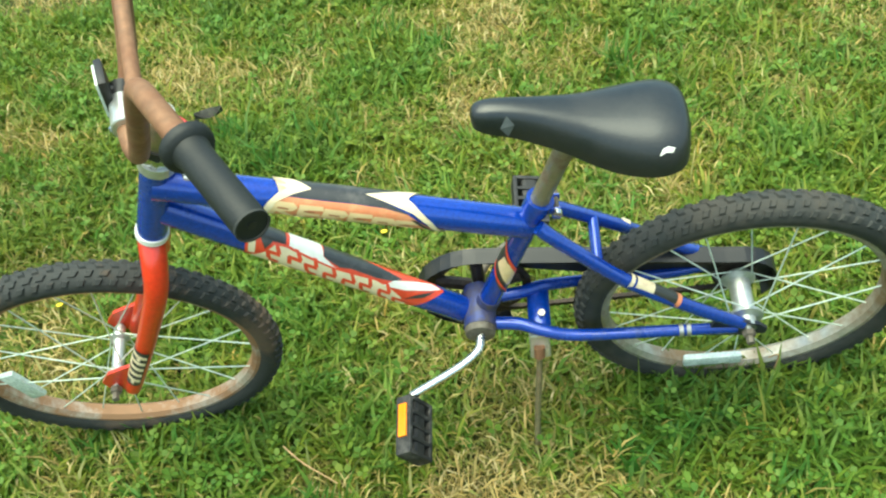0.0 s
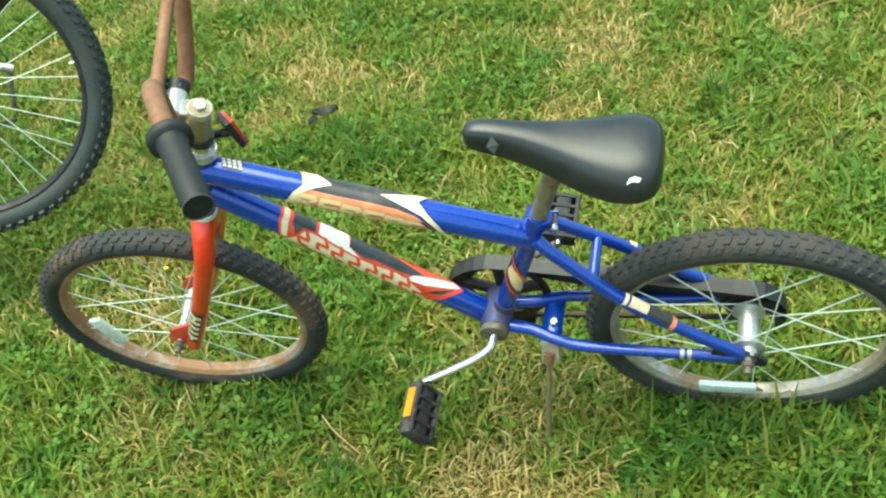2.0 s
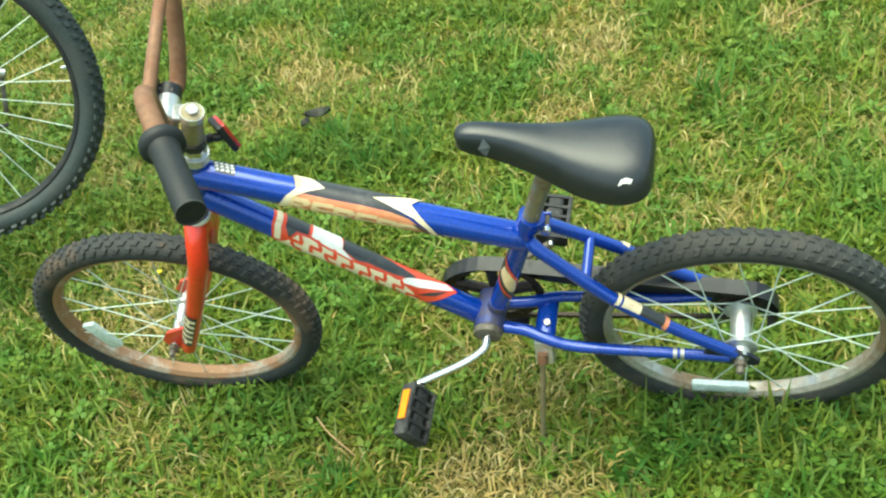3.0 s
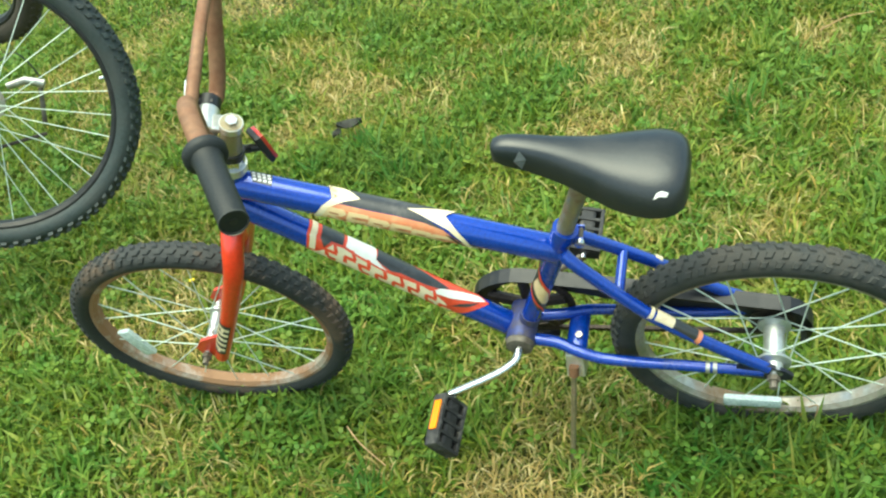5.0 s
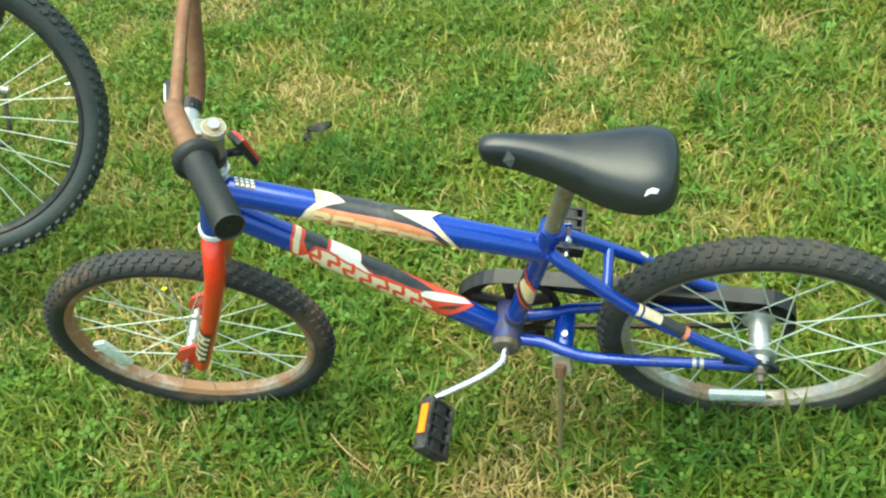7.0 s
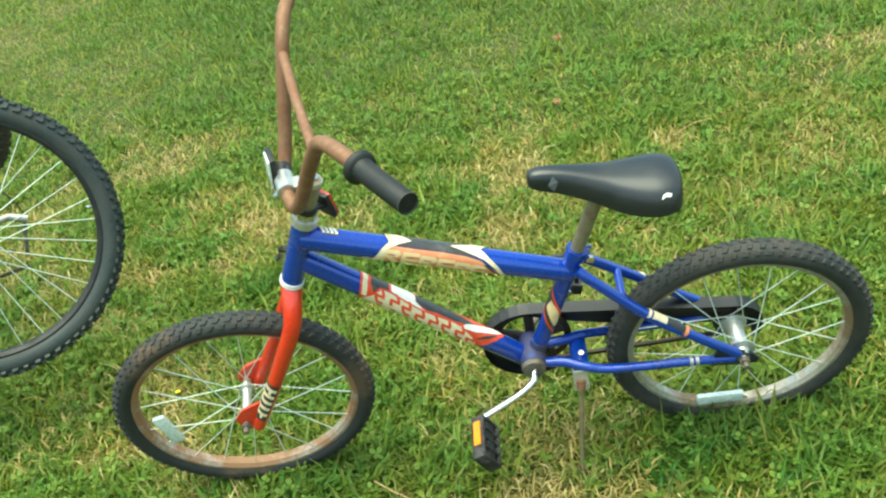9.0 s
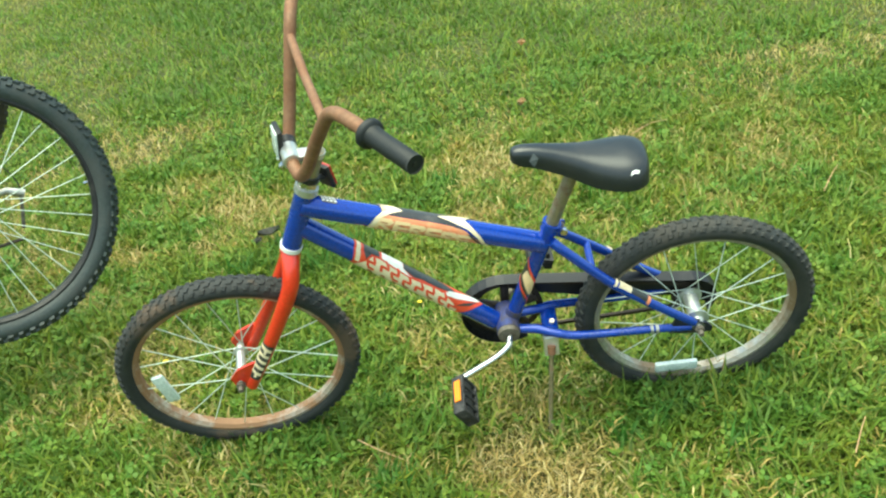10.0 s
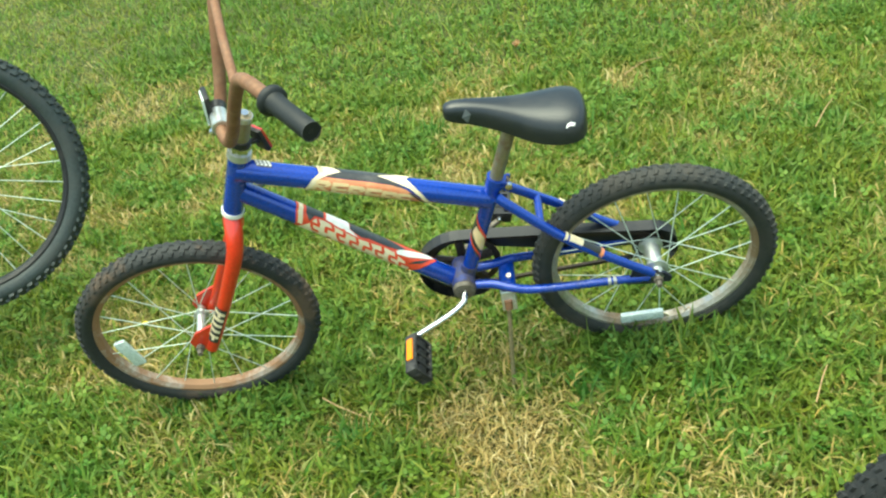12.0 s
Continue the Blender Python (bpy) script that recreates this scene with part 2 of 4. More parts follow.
def spline(pts, n=8):
    """A smooth line through the points."""
    p = [Vector(q) for q in pts]
    p = [2 * p[0] - p[1]] + p + [2 * p[-1] - p[-2]]
    out = []
    for a, b, c, d in zip(p, p[1:], p[2:], p[3:]):
        for k in range(n):
            t = k / n
            out.append(0.5 * (2 * b + (c - a) * t + (2 * a - 5 * b + 4 * c - d) * t * t + (3 * b - a - 3 * c + d) * t ** 3))
    return out + [p[-2]]


def sweep(pts, rad, seg=14, flat=1.0, bm=None, up=(0, 0, 1)):
    """A tube along the points; rad is one radius, one for each end or one for each point; flat squeezes it across."""
    bm = bm or bmesh.new()
    pts = [Vector(p) for p in pts]
    n = len(pts)
    radii = (rad, rad) if isinstance(rad, (int, float)) else rad
    rings = []
    side = None
    for k, p in enumerate(pts):
        d = (pts[min(k + 1, n - 1)] - pts[max(k - 1, 0)]).normalized()
        if side is None:
            side = d.cross(Vector(up))
            if side.length < 1e-4:
                side = d.cross(Vector((0, 1, 0)))
        side = (side - d * side.dot(d)).normalized()
        other = side.cross(d)
        r = radii[k] if len(radii) == n else radii[0] + (radii[-1] - radii[0]) * k / max(1, n - 1)
        rings.append([bm.verts.new(p + side * (r * flat * math.cos(a)) + other * (r * math.sin(a))) for a in (2 * math.pi * i / seg for i in range(seg))])
    for a, b in zip(rings, rings[1:]):
        for i in range(seg):
            bm.faces.new((a[i], a[(i + 1) % seg], b[(i + 1) % seg], b[i]))
    bm.faces.new(rings[0][::-1])
    bm.faces.new(rings[-1])
    bmesh.ops.recalc_face_normals(bm, faces=bm.faces[:])
    return bm


def turned(profile, seg=32, closed=False, bm=None, shift=(0, 0, 0)):
    """A body turned about the local Y axis from (radius, y) pairs."""
    bm = bm or bmesh.new()
    rings = [[bm.verts.new((r * math.cos(a) + shift[0], y + shift[1], r * math.sin(a) + shift[2])) for a in (2 * math.pi * i / seg for i in range(seg))] for r, y in profile]
    pairs = list(zip(rings, rings[1:])) + ([(rings[-1], rings[0])] if closed else [])
    for a, b in pairs:
        for i in range(seg):
            bm.faces.new((a[i], a[(i + 1) % seg], b[(i + 1) % seg], b[i]))
    if not closed:
        bm.faces.new(rings[0][::-1])
        bm.faces.new(rings[-1])
    bmesh.ops.recalc_face_normals(bm, faces=bm.faces[:])
    return bm


def block(sx, sy, sz, bevel=0.0, m=None, bm=None):
    """A box with rounded edges, centred, then moved by m."""
    one = bmesh.new()
    bmesh.ops.create_cube(one, size=1.0, matrix=Matrix.Diagonal((sx, sy, sz, 1)))
    if bevel:
        bmesh.ops.bevel(one, geom=one.edges[:], offset=bevel, segments=2, affect="EDGES", profile=0.6)
    if m is not None:
        one.transform(m)
    if bm is None:
        return one
    me = bpy.data.meshes.new("scrap")
    one.to_mesh(me)
    one.free()
    bm.from_mesh(me)
    bpy.data.meshes.remove(me)
    return bm


def plate(outline, y0, y1):
    """A flat plate: an outline of (x, z) pairs, between two depths."""
    bm = bmesh.new()
    a = [bm.verts.new((x, y0, z)) for x, z in outline]
    b = [bm.verts.new((x, y1, z)) for x, z in outline]
    bm.faces.new(a)
    bm.faces.new(b[::-1])
    n = len(a)
    for i in range(n):
        bm.faces.new((a[i], b[i], b[(i + 1) % n], a[(i + 1) % n]))
    bmesh.ops.recalc_face_normals(bm, faces=bm.faces[:])
    return bm


def wrap(p0, p1, rad, low, high, lift=0.0006, rows=5, cols=14):
    """A decal laid on the straight tube from p0 to p1: between two lines of (share of its length, degrees round it from its left side upwards)."""
    bm = bmesh.new()
    p0, p1 = Vector(p0), Vector(p1)
    d = (p1 - p0).normalized()
    left = Vector((0, -1, 0))
    left = (left - d * left.dot(d)).normalized()
    top = left.cross(d)
    if top.z < 0:
        top = -top
    ra, rb = (rad, rad) if isinstance(rad, (int, float)) else rad

    def along(line, k):
        f = k * (len(line) - 1)
        i = min(int(f), len(line) - 2)
        a, b = line[i], line[i + 1]
        return [a[j] + (b[j] - a[j]) * (f - i) for j in (0, 1)]

    grid = []
    for c in range(cols + 1):
        a, b = along(low, c / cols), along(high, c / cols)
        col = []
        for r in range(rows + 1):
            s, th = [a[j] + (b[j] - a[j]) * r / rows for j in (0, 1)]
            rr = ra + (rb - ra) * s + lift
            col.append(bm.verts.new(p0 + (p1 - p0) * s + left * (rr * math.cos(radians(th))) + top * (rr * math.sin(radians(th)))))
        grid.append(col)
    for a, b in zip(grid, grid[1:]):
        for r in range(rows):
            q = (a[r], b[r], b[r + 1], a[r + 1])
            if len({tuple(round(x, 6) for x in v.co) for v in q}) == 4:
                bm.faces.new(q)
    for f in bm.faces:
        f.normal_update()
        mid = f.calc_center_median()
        if f.normal.dot(mid - (p0 + d * (mid - p0).dot(d))) < 0:
            f.normal_flip()
    return bm


def sticker(p0, p1, rad, outline, lift=0.0006):
    """A decal of any outline on the straight tube from p0 to p1; outline as in wrap."""
    p0, p1 = Vector(p0), Vector(p1)
    d = (p1 - p0).normalized()
    left = Vector((0, -1, 0))
    left = (left - d * left.dot(d)).normalized()
    up = left.cross(d)
    up = up if up.z > 0 else -up
    bm = bmesh.new()
    bm.faces.new([bm.verts.new((s * 10, th / 20, 0)) for s, th in outline])
    bmesh.ops.triangulate(bm, faces=bm.faces[:])
    for th in range(-72, 180, 12):
        bmesh.ops.bisect_plane(bm, geom=bm.verts[:] + bm.edges[:] + bm.faces[:], plane_co=(0, th / 20, 0), plane_no=(0, 1, 0))
    for v in bm.verts:
        a = radians(v.co.y * 20)
        v.co = p0 + (p1 - p0) * (v.co.x / 10) + (left * math.cos(a) + up * math.sin(a)) * (rad + lift)
    for f in bm.faces:
        f.normal_update()
        mid = f.calc_center_median()
        if f.normal.dot(mid - (p0 + d * (mid - p0).dot(d))) < 0:
            f.normal_flip()
    return bm


# ---- wheels: axle along local Y, centre at the origin ----
def knobs(bm, radius, r, count, rows, size, wide=1.0):
    rng = random.Random(count)
    for j, phi in enumerate(rows):
        for i in range(count):
            a = 2 * math.pi * (i + (0.5 if j % 2 else 0) + rng.uniform(-0.07, 0.07)) / count
            c, s = math.cos(phi), math.sin(phi)
            m = Matrix.Rotation(-a, 4, "Y") @ Matrix.Translation((radius + r * c, r * s * wide, 0)) @ Matrix.Rotation(phi, 4, "Z")
            sx, sy, sz = [q / 2 * rng.uniform(0.85, 1.12) for q in size]
            skew = 0.35 * sz * (1 if phi > 0 else -1)
            v = [bm.verts.new(m @ Vector((x * sx, y * sy * (1 if x < 0 else 0.72), z * sz * (1 if x < 0 else 0.66) + y * skew))) for x in (-1, 1) for y in (-1, 1) for z in (-1, 1)]
            for f in ((0, 1, 3, 2), (4, 6, 7, 5), (0, 4, 5, 1), (2, 3, 7, 6), (0, 2, 6, 4), (1, 5, 7, 3)):
                bm.faces.new([v[k] for k in f])


def wheel(parent, at, radius, r, tyre, rim, hub_half, hub_rad, spokes=28, count=72, rows=(-0.84, -0.28, 0.28, 0.84), size=(0.0036, 0.0105, 0.0110), name="wheel", label="", hub_material=None, spoke_material=None, turn=0.0, wide=1.0):
    rc = radius - r - 0.003
    ro = rc - r * 0.72
    w = r * 0.62 * wide
    prof = [(ro, -w), (ro, w), (ro - 0.006, w), (ro - 0.013, w * 0.55), (ro - 0.013, -w * 0.55), (ro - 0.006, -w)]
    body = part(name, turned(prof, 72, True), rim, parent, label, at=at)
    for p in body.data.polygons:
        p.use_smooth = abs(p.normal.y) < 0.5
    tb = turned([(rc + r * math.cos(a), r * wide * math.sin(a)) for a in (2 * math.pi * i / 14 for i in range(14))], 84, True)
    bmesh.ops.recalc_face_normals(tb, faces=tb.faces[:])
    part("tyre", tb, tyre, body)
    kb = bmesh.new()
    knobs(kb, rc, r * 1.03, count, rows, size, wide)
    bmesh.ops.recalc_face_normals(kb, faces=kb.faces[:])
    tagged(part("tread", kb, tyre, body, "knobbly rubber tread", smooth=False), kind="stuff")
    fl = hub_half * 0.62
    hub = turned([(0.005, -hub_half - 0.012), (0.005, -hub_half), (hub_rad * 0.7, -hub_half), (hub_rad * 0.75, -fl - 0.006), (hub_rad * 1.35, -fl - 0.002), (hub_rad * 1.35, -fl + 0.002), (hub_rad * 0.85, -fl + 0.006),
                  (hub_rad * 0.84, 0), (hub_rad * 0.85, fl - 0.006), (hub_rad * 1.35, fl - 0.002), (hub_rad * 1.35, fl + 0.002), (hub_rad * 0.75, fl + 0.006), (hub_rad * 0.7, hub_half), (0.005, hub_half), (0.005, hub_half + 0.012)], 20)
    part("hub", hub, hub_material or SATIN, body)
    ri = ro - 0.010
    for k in range(spokes):
        sidey = fl if k % 2 else -fl
        a = 2 * math.pi * k / spokes + turn
        lean = (1.05 if (k // 2) % 2 else -1.05)
        h = Vector((hub_rad * 1.2 * math.cos(a + lean), sidey, hub_rad * 1.2 * math.sin(a + lean)))
        e = Vector((ri * math.cos(a), 0.003 if k % 2 else -0.003, ri * math.sin(a)))
        part("spoke", sweep([h, e], 0.0012, 5), spoke_material or SPOKE, body)
    for k in (-1, 1):
        nut = turned([(0.0095, k * (hub_half + 0.006)), (0.0095, k * (hub_half + 0.014)), (0.006, k * (hub_half + 0.015)), (0.006, k * (hub_half + 0.026))], 6)
        part("axle_nut", nut, GRIME, body, smooth=False)
    return body


def upright(center, yaw, lean):
    """The pose of a wheel whose axle is turned by yaw and lean, in degrees; its left side faces -y."""
    n = Vector((math.tan(radians(yaw)), -1, math.tan(radians(lean)))).normalized()
    x = n.cross(Vector((0, 0, 1))).normalized()
    x = x if x.x > 0 else -x
    z = x.cross(-n)
    return Matrix.Translation(center) @ Matrix((x, -n, z)).transposed().to_4x4()


# ---- ground ----
def patches():
    """Spots of the lawn: place, radius, dryness (+) or lushness and painted far shade (-)."""
    dry = [(-0.05, -0.12, 0.08, 1.2), (0.05, -0.22, 0.09, 1.3), (-0.28, -0.09, 0.05, 0.8), (0.11, -0.12, 0.05, 0.5), (0.10, -0.34, 0.15, 0.85), (0.03, 1.35, 0.09, 0.9), (-0.03, 1.05, 0.07, 0.6), (0.01, 1.50, 0.09, 0.7),
           (0.15, 0.80, 0.07, 0.5), (-0.05, 0.95, 0.10, 0.4), (-0.90, 1.03, 0.08, 0.8), (-1.12, 1.01, 0.09, 0.6), (-1.18, 0.77, 0.08, 0.6), (-1.28, 1.87, 0.14, 0.6), (-1.68, 2.36, 0.20, 0.6), (0.53, 1.47, 0.08, 0.7),
           (0.82, 1.21, 0.10, 0.3), (1.14, 2.11, 0.10, 0.5), (-0.01, 2.78, 0.12, 0.5), (-0.79, -0.21, 0.10, 0.4), (-0.45, -0.14, 0.07, 0.3), (-0.75, 1.25, 0.12, 0.4), (-0.90, 0.25, 0.15, 0.35), (-0.28, 0.04, 0.05, 0.4)]
    # the wide ones beyond y = 3 paint tree shade into the far grass
    lush = [(-0.53, 0.89, 0.13, -1.2), (-0.64, 0.79, 0.07, -0.7), (-0.40, 0.80, 0.12, -0.7), (-0.25, 1.21, 0.11, -0.7), (-0.74, 1.65, 0.12, -0.6), (-0.30, 1.57, 0.12, -0.6), (-0.88, 2.37, 0.18, -0.5), (-0.70, 0.90, 0.08, -0.5),
            (0.28, 0.06, 0.11, -0.9), (0.42, 0.02, 0.14, -0.8), (0.70, 0.10, 0.22, -0.4), (-0.24, -0.22, 0.08, -1.2), (-0.49, -0.05, 0.11, -0.7), (-0.95, -0.10, 0.20, -0.3), (0.13, 0.86, 0.05, -0.5), (0.40, 1.32, 0.10, -0.3),
            (-0.48, 0.35, 0.22, -0.4), (0.55, -0.18, 0.13, -0.3), (-1.65, 4.70, 0.90, -0.8), (-0.34, 4.00, 0.75, -0.7), (0.75, 0.55, 0.25, -0.3), (-0.9, 3.2, 0.9, -0.7), (0.3, 3.1, 0.7, -0.5)]
    return dry + lush


def dryness(x, y):
    d = np.zeros_like(x)
    for px, py, r, v in patches():
        d += v * np.exp(-((x - px) ** 2 + (y - py) ** 2) / (r * r))
    wob = (np.sin(7.1 * x + 2.3 * np.sin(5.3 * y)) + np.sin(6.3 * y + 1.9 * np.sin(8.7 * x + 1)) + 1.1 * np.sin(17 * x + 13 * y) * np.sin(11 * y - 15 * x) + 1.7 * np.sin(41 * x + 3 * np.sin(9 * y)) * np.sin(37 * y + 2 * np.sin(13 * x)) + 1.3 * np.sin(73 * x + 4 * np.sin(23 * y)) * np.sin(67 * y + 5 * np.sin(19 * x))) * 0.16
    broad = np.sin(2.3 * x + 1.4 * np.sin(1.7 * y) + 0.6) * np.sin(1.9 * y + 1.2 * np.sin(2.6 * x)) + 0.8 * np.sin(4.7 * x - 3.1 * y) * np.sin(3.9 * y + 2.2 * x + 1)
    return d + wob + np.where(y > 1.6, 0.30, 0.10) * broad


def strands(name, rng, x, y, length, width, material, flat, dry_shift=0.0, z0=-0.012):
    """Many thin bent blades in one mesh; flat: how far each leans over, 0 to 1."""
    n = len(x)
    az = rng.uniform(0, 2 * np.pi, n)
    dx, dy = np.cos(az), np.sin(az)
    face = az + np.pi / 2 + rng.normal(0, 0.5, n)
    wx, wy = np.cos(face) * width, np.sin(face) * width
    co = np.zeros((n, 5, 3), np.float32)
    for k, (t, wd) in enumerate(((0.0, 0.8), (0.55, 1.0), (1.0, 0.0))):
        out = length * (flat * (0.35 * t + 0.65 * t * t))
        up = length * t * np.sqrt(np.maximum(0.004, 1 - (flat * (0.45 + 0.5 * t)) ** 2))
        px, py, pz = x + dx * out, y + dy * out, z0 + up
        if k < 2:
            co[:, 2 * k] = np.stack([px - wx * wd, py - wy * wd, pz], 1)
            co[:, 2 * k + 1] = np.stack([px + wx * wd, py + wy * wd, pz], 1)
        else:
            co[:, 4] = np.stack([px, py, pz], 1)
    base = (np.arange(n) * 5)[:, None]
    loops = np.concatenate([base + np.array([[0, 1, 3, 2]]), base + np.array([[2, 3, 4]])], 1).ravel().astype(np.int32)
    starts = (np.arange(n)[:, None] * 7 + np.array([[0, 4]])).ravel().astype(np.int32)
    me = bpy.data.meshes.new(name)
    me.vertices.add(n * 5)
    me.vertices.foreach_set("co", co.ravel())
    me.loops.add(n * 7)
    me.loops.foreach_set("vertex_index", loops)
    me.polygons.add(n * 2)
    me.polygons.foreach_set("loop_start", starts)
    me.update(calc_edges=True)
    dry = np.clip(dryness(x, y) * 0.75 + rng.normal(0.05, 0.26, n) + dry_shift, -1, 1).astype(np.float32)
    me.attributes.new("dry", "FLOAT", "POINT").data.foreach_set("value", np.repeat(dry, 5))
    me.materials.append(material)
    return new(name, me)


def build_lawn():
    bm = bmesh.new()
    bmesh.ops.create_circle(bm, cap_ends=True, radius=400, segments=64)
    bm.transform(Matrix.Translation((0, 0, -0.012)))
    ground = part("ground", bm, soil_material())
    tagged(ground, "mown lawn of mixed green and straw-dry grass", "ground", kind="structure")
    rng = np.random.default_rng(5)

    def lawn(n, x0, x1, y0, y1, keep=None):
        x, y = rng.uniform(x0, x1, n), rng.uniform(y0, y1, n)
        if keep is not None:
            k = keep(x, y)
            x, y = x[k], y[k]
        return x, y

    def sward(name, x, y, size, width, label, shift_=0.0, lie=0.0):
        n = len(x)
        d = dryness(x, y)
        length = size * rng.gamma(5, 1 / 5, n) * np.clip(1 - 0.4 * d, 0.55, 1.3)
        flat = np.clip(rng.beta(4.2, 1.7, n) + 0.13 * np.clip(d, -0.9, 1) + lie, 0.05, 0.975)
        wd = width * rng.uniform(0.6, 1.35, n) * np.clip(1 - 0.3 * d, 0.6, 1.3)
        ob = strands(name, rng, x, y, length, wd, GRASS, flat, shift_)
        tagged(ob, label, "grass", kind="stuff")

    near = lambda x, y: (x > -1.75 - 0.3 * y) & (x < 1.2 + 0.25 * y)
    inner = lambda x, y: (y < 1.75) & (y > -0.9) & near(x, y)
    view = lambda x, y: (y > -1.0) & (y < 8.2 - (x + 4.42) * 0.62) & (x > -2.0 - 0.5 * (y + 0.5)) & (x < 1.6 + 0.4 * (y + 0.5))
    far = lambda x, y: ~inner(x, y) & view(x + rng.normal(0, 0.3, len(x)), y + rng.normal(0, 0.2, len(x)))
    x, y = lawn(330000, -2.3, 1.7, -0.9, 1.75, near)
    sward("near_grass", x, y, 0.033, 0.0025, "short lawn grass, green with dry straw-coloured patches", 0.0, 0.07)
    x, y = lawn(400000, -6.0, 4.0, -1.4, 8.6, far)
    sward("far_grass", x, y, 0.032, 0.0031, "soft green lawn grass further off", 0.0, 0.14)
    x, y = lawn(230000, -9, 9, -7, 12, lambda x, y: ~inner(x, y) & ~view(x, y))
    sward("outer_grass", x, y, 0.060, 0.0085, "green lawn grass all round", -0.12)
    x, y = lawn(30000, -2.3, 1.7, -0.9, 2.6, near)
    k = rng.uniform(0, 1, len(x)) < np.clip(0.5 - 0.9 * dryness(x, y), 0.1, 1)
    x, y = x[k], y[k]
    n = len(x)
    ob = strands("long_grass", rng, x, y, rng.uniform(0.045, 0.085, n), rng.uniform(0.0022, 0.0042, n), GRASS, rng.uniform(0.45, 0.96, n), -0.25)
    tagged(ob, "longer bent blades of coarse green grass", "grass", kind="stuff")
    x, y = lawn(120000, -2.4, 1.8, -0.9, 2.2)
    k = rng.uniform(0, 1, len(x)) < np.clip(0.16 + 0.85 * dryness(x, y), 0.05, 1)
    x, y = x[k], y[k]
    n = len(x)
    ob = strands("dry_thatch", rng, x, y, rng.uniform(0.012, 0.042, n), rng.uniform(0.0006, 0.0021, n), STRAW, rng.uniform(0.80, 0.998, n), 0.5, rng.uniform(-0.004, 0.016, n))
    tagged(ob, "short pale dead grass matted between the green blades", "dry grass", kind="stuff")
    x, y = lawn(9000, -2.6, 1.9, -0.9, 2.6)
    k = rng.uniform(0, 1, len(x)) < np.clip(0.10 + 0.7 * dryness(x, y), 0.04, 1)
    x, y = x[k], y[k]
    n = len(x)
    ob = strands("straw_litter", rng, x, y, rng.gamma(5, 0.009, n), rng.uniform(0.0006, 0.0022, n), STRAW, rng.uniform(0.7, 0.98, n), 0.5, rng.uniform(0.0, 0.018, n))
    tagged(ob, "pale dry straw lying in the grass", "straw", kind="stuff")
    # clover: three leaflets on a head
    x, y = lawn(17000, -2.4, 1.8, -0.8, 2.4)
    d = dryness(x, y) + rng.normal(0, 0.25, len(x))
    k = d < 0.02
    x, y = x[k], y[k]
    n = len(x)
    z = rng.uniform(0.012, 0.036, n)
    s = rng.uniform(0.004, 0.0105, n)
    turn = rng.uniform(0, 7, n)
    co = np.zeros((n, 3, 5, 3), np.float32)
    tip = rng.normal(0, 0.3, (n, 2))
    for j in range(3):
        a = turn + j * 2.094
        for v, (f, g) in enumerate(((0.05, 0.0), (0.7, -0.62), (1.35, -0.42), (1.35, 0.42), (0.7, 0.62))):
            ox, oy = s * (f * np.cos(a) - g * np.sin(a)), s * (f * np.sin(a) + g * np.cos(a))
            co[:, j, v] = np.stack([x + ox, y + oy, z + ox * tip[:, 0] + oy * tip[:, 1] + s * 0.25 * (f - 0.5)], 1)
    m = n * 3
    me = bpy.data.meshes.new("clover")
    me.vertices.add(m * 5)
    me.vertices.foreach_set("co", co.ravel())
    me.loops.add(m * 5)
    me.loops.foreach_set("vertex_index", np.arange(m * 5, dtype=np.int32))
    me.polygons.add(m)
    me.polygons.foreach_set("loop_start", np.arange(0, m * 5, 5, dtype=np.int32))
    me.update(calc_edges=True)
    me.attributes.new("dry", "FLOAT", "POINT").data.foreach_set("value", np.zeros(m * 5, np.float32))
    me.materials.append(CLOVER)
    tagged(new("clover", me), "small green clover leaves among the grass", "clover", kind="stuff")
    # the fine sward thins out behind the standing point
    x, y = lawn(150000, -3.2, 2.6, -2.6, -0.9)
    k = rng.uniform(0, 1, len(x)) < np.clip((y + 2.6) / 1.7, 0, 1) ** 1.5 * np.clip(np.minimum(x + 3.2, 2.6 - x) / 1.2, 0, 1)
    sward("trodden_grass", x[k], y[k], 0.040, 0.0032, "short green lawn grass with a few dry blades", 0.0, 0.05)


build_lawn()


# ---- the blue and red bicycle ----
# bike plan: u to the rear from the back hub, v up in the bike's plane, w to its left; it leans on its stand towards its left side
HUB = Vector((0.390, 0.056, 0.226))
U_AXIS, V_AXIS = Vector((0.99994, -0.01126, 0)).normalized(), Vector((-0.00293, -0.26017, 0.96556)).normalized()
BASE = (-0.45, -0.238)


def P(u, v, w):
    return Vector((u - BASE[0], -w, v - BASE[1]))


def shift(u):
    """How far the frame's middle plane lies to the left of the back hub's."""
    return 0.008 - 0.016 * u


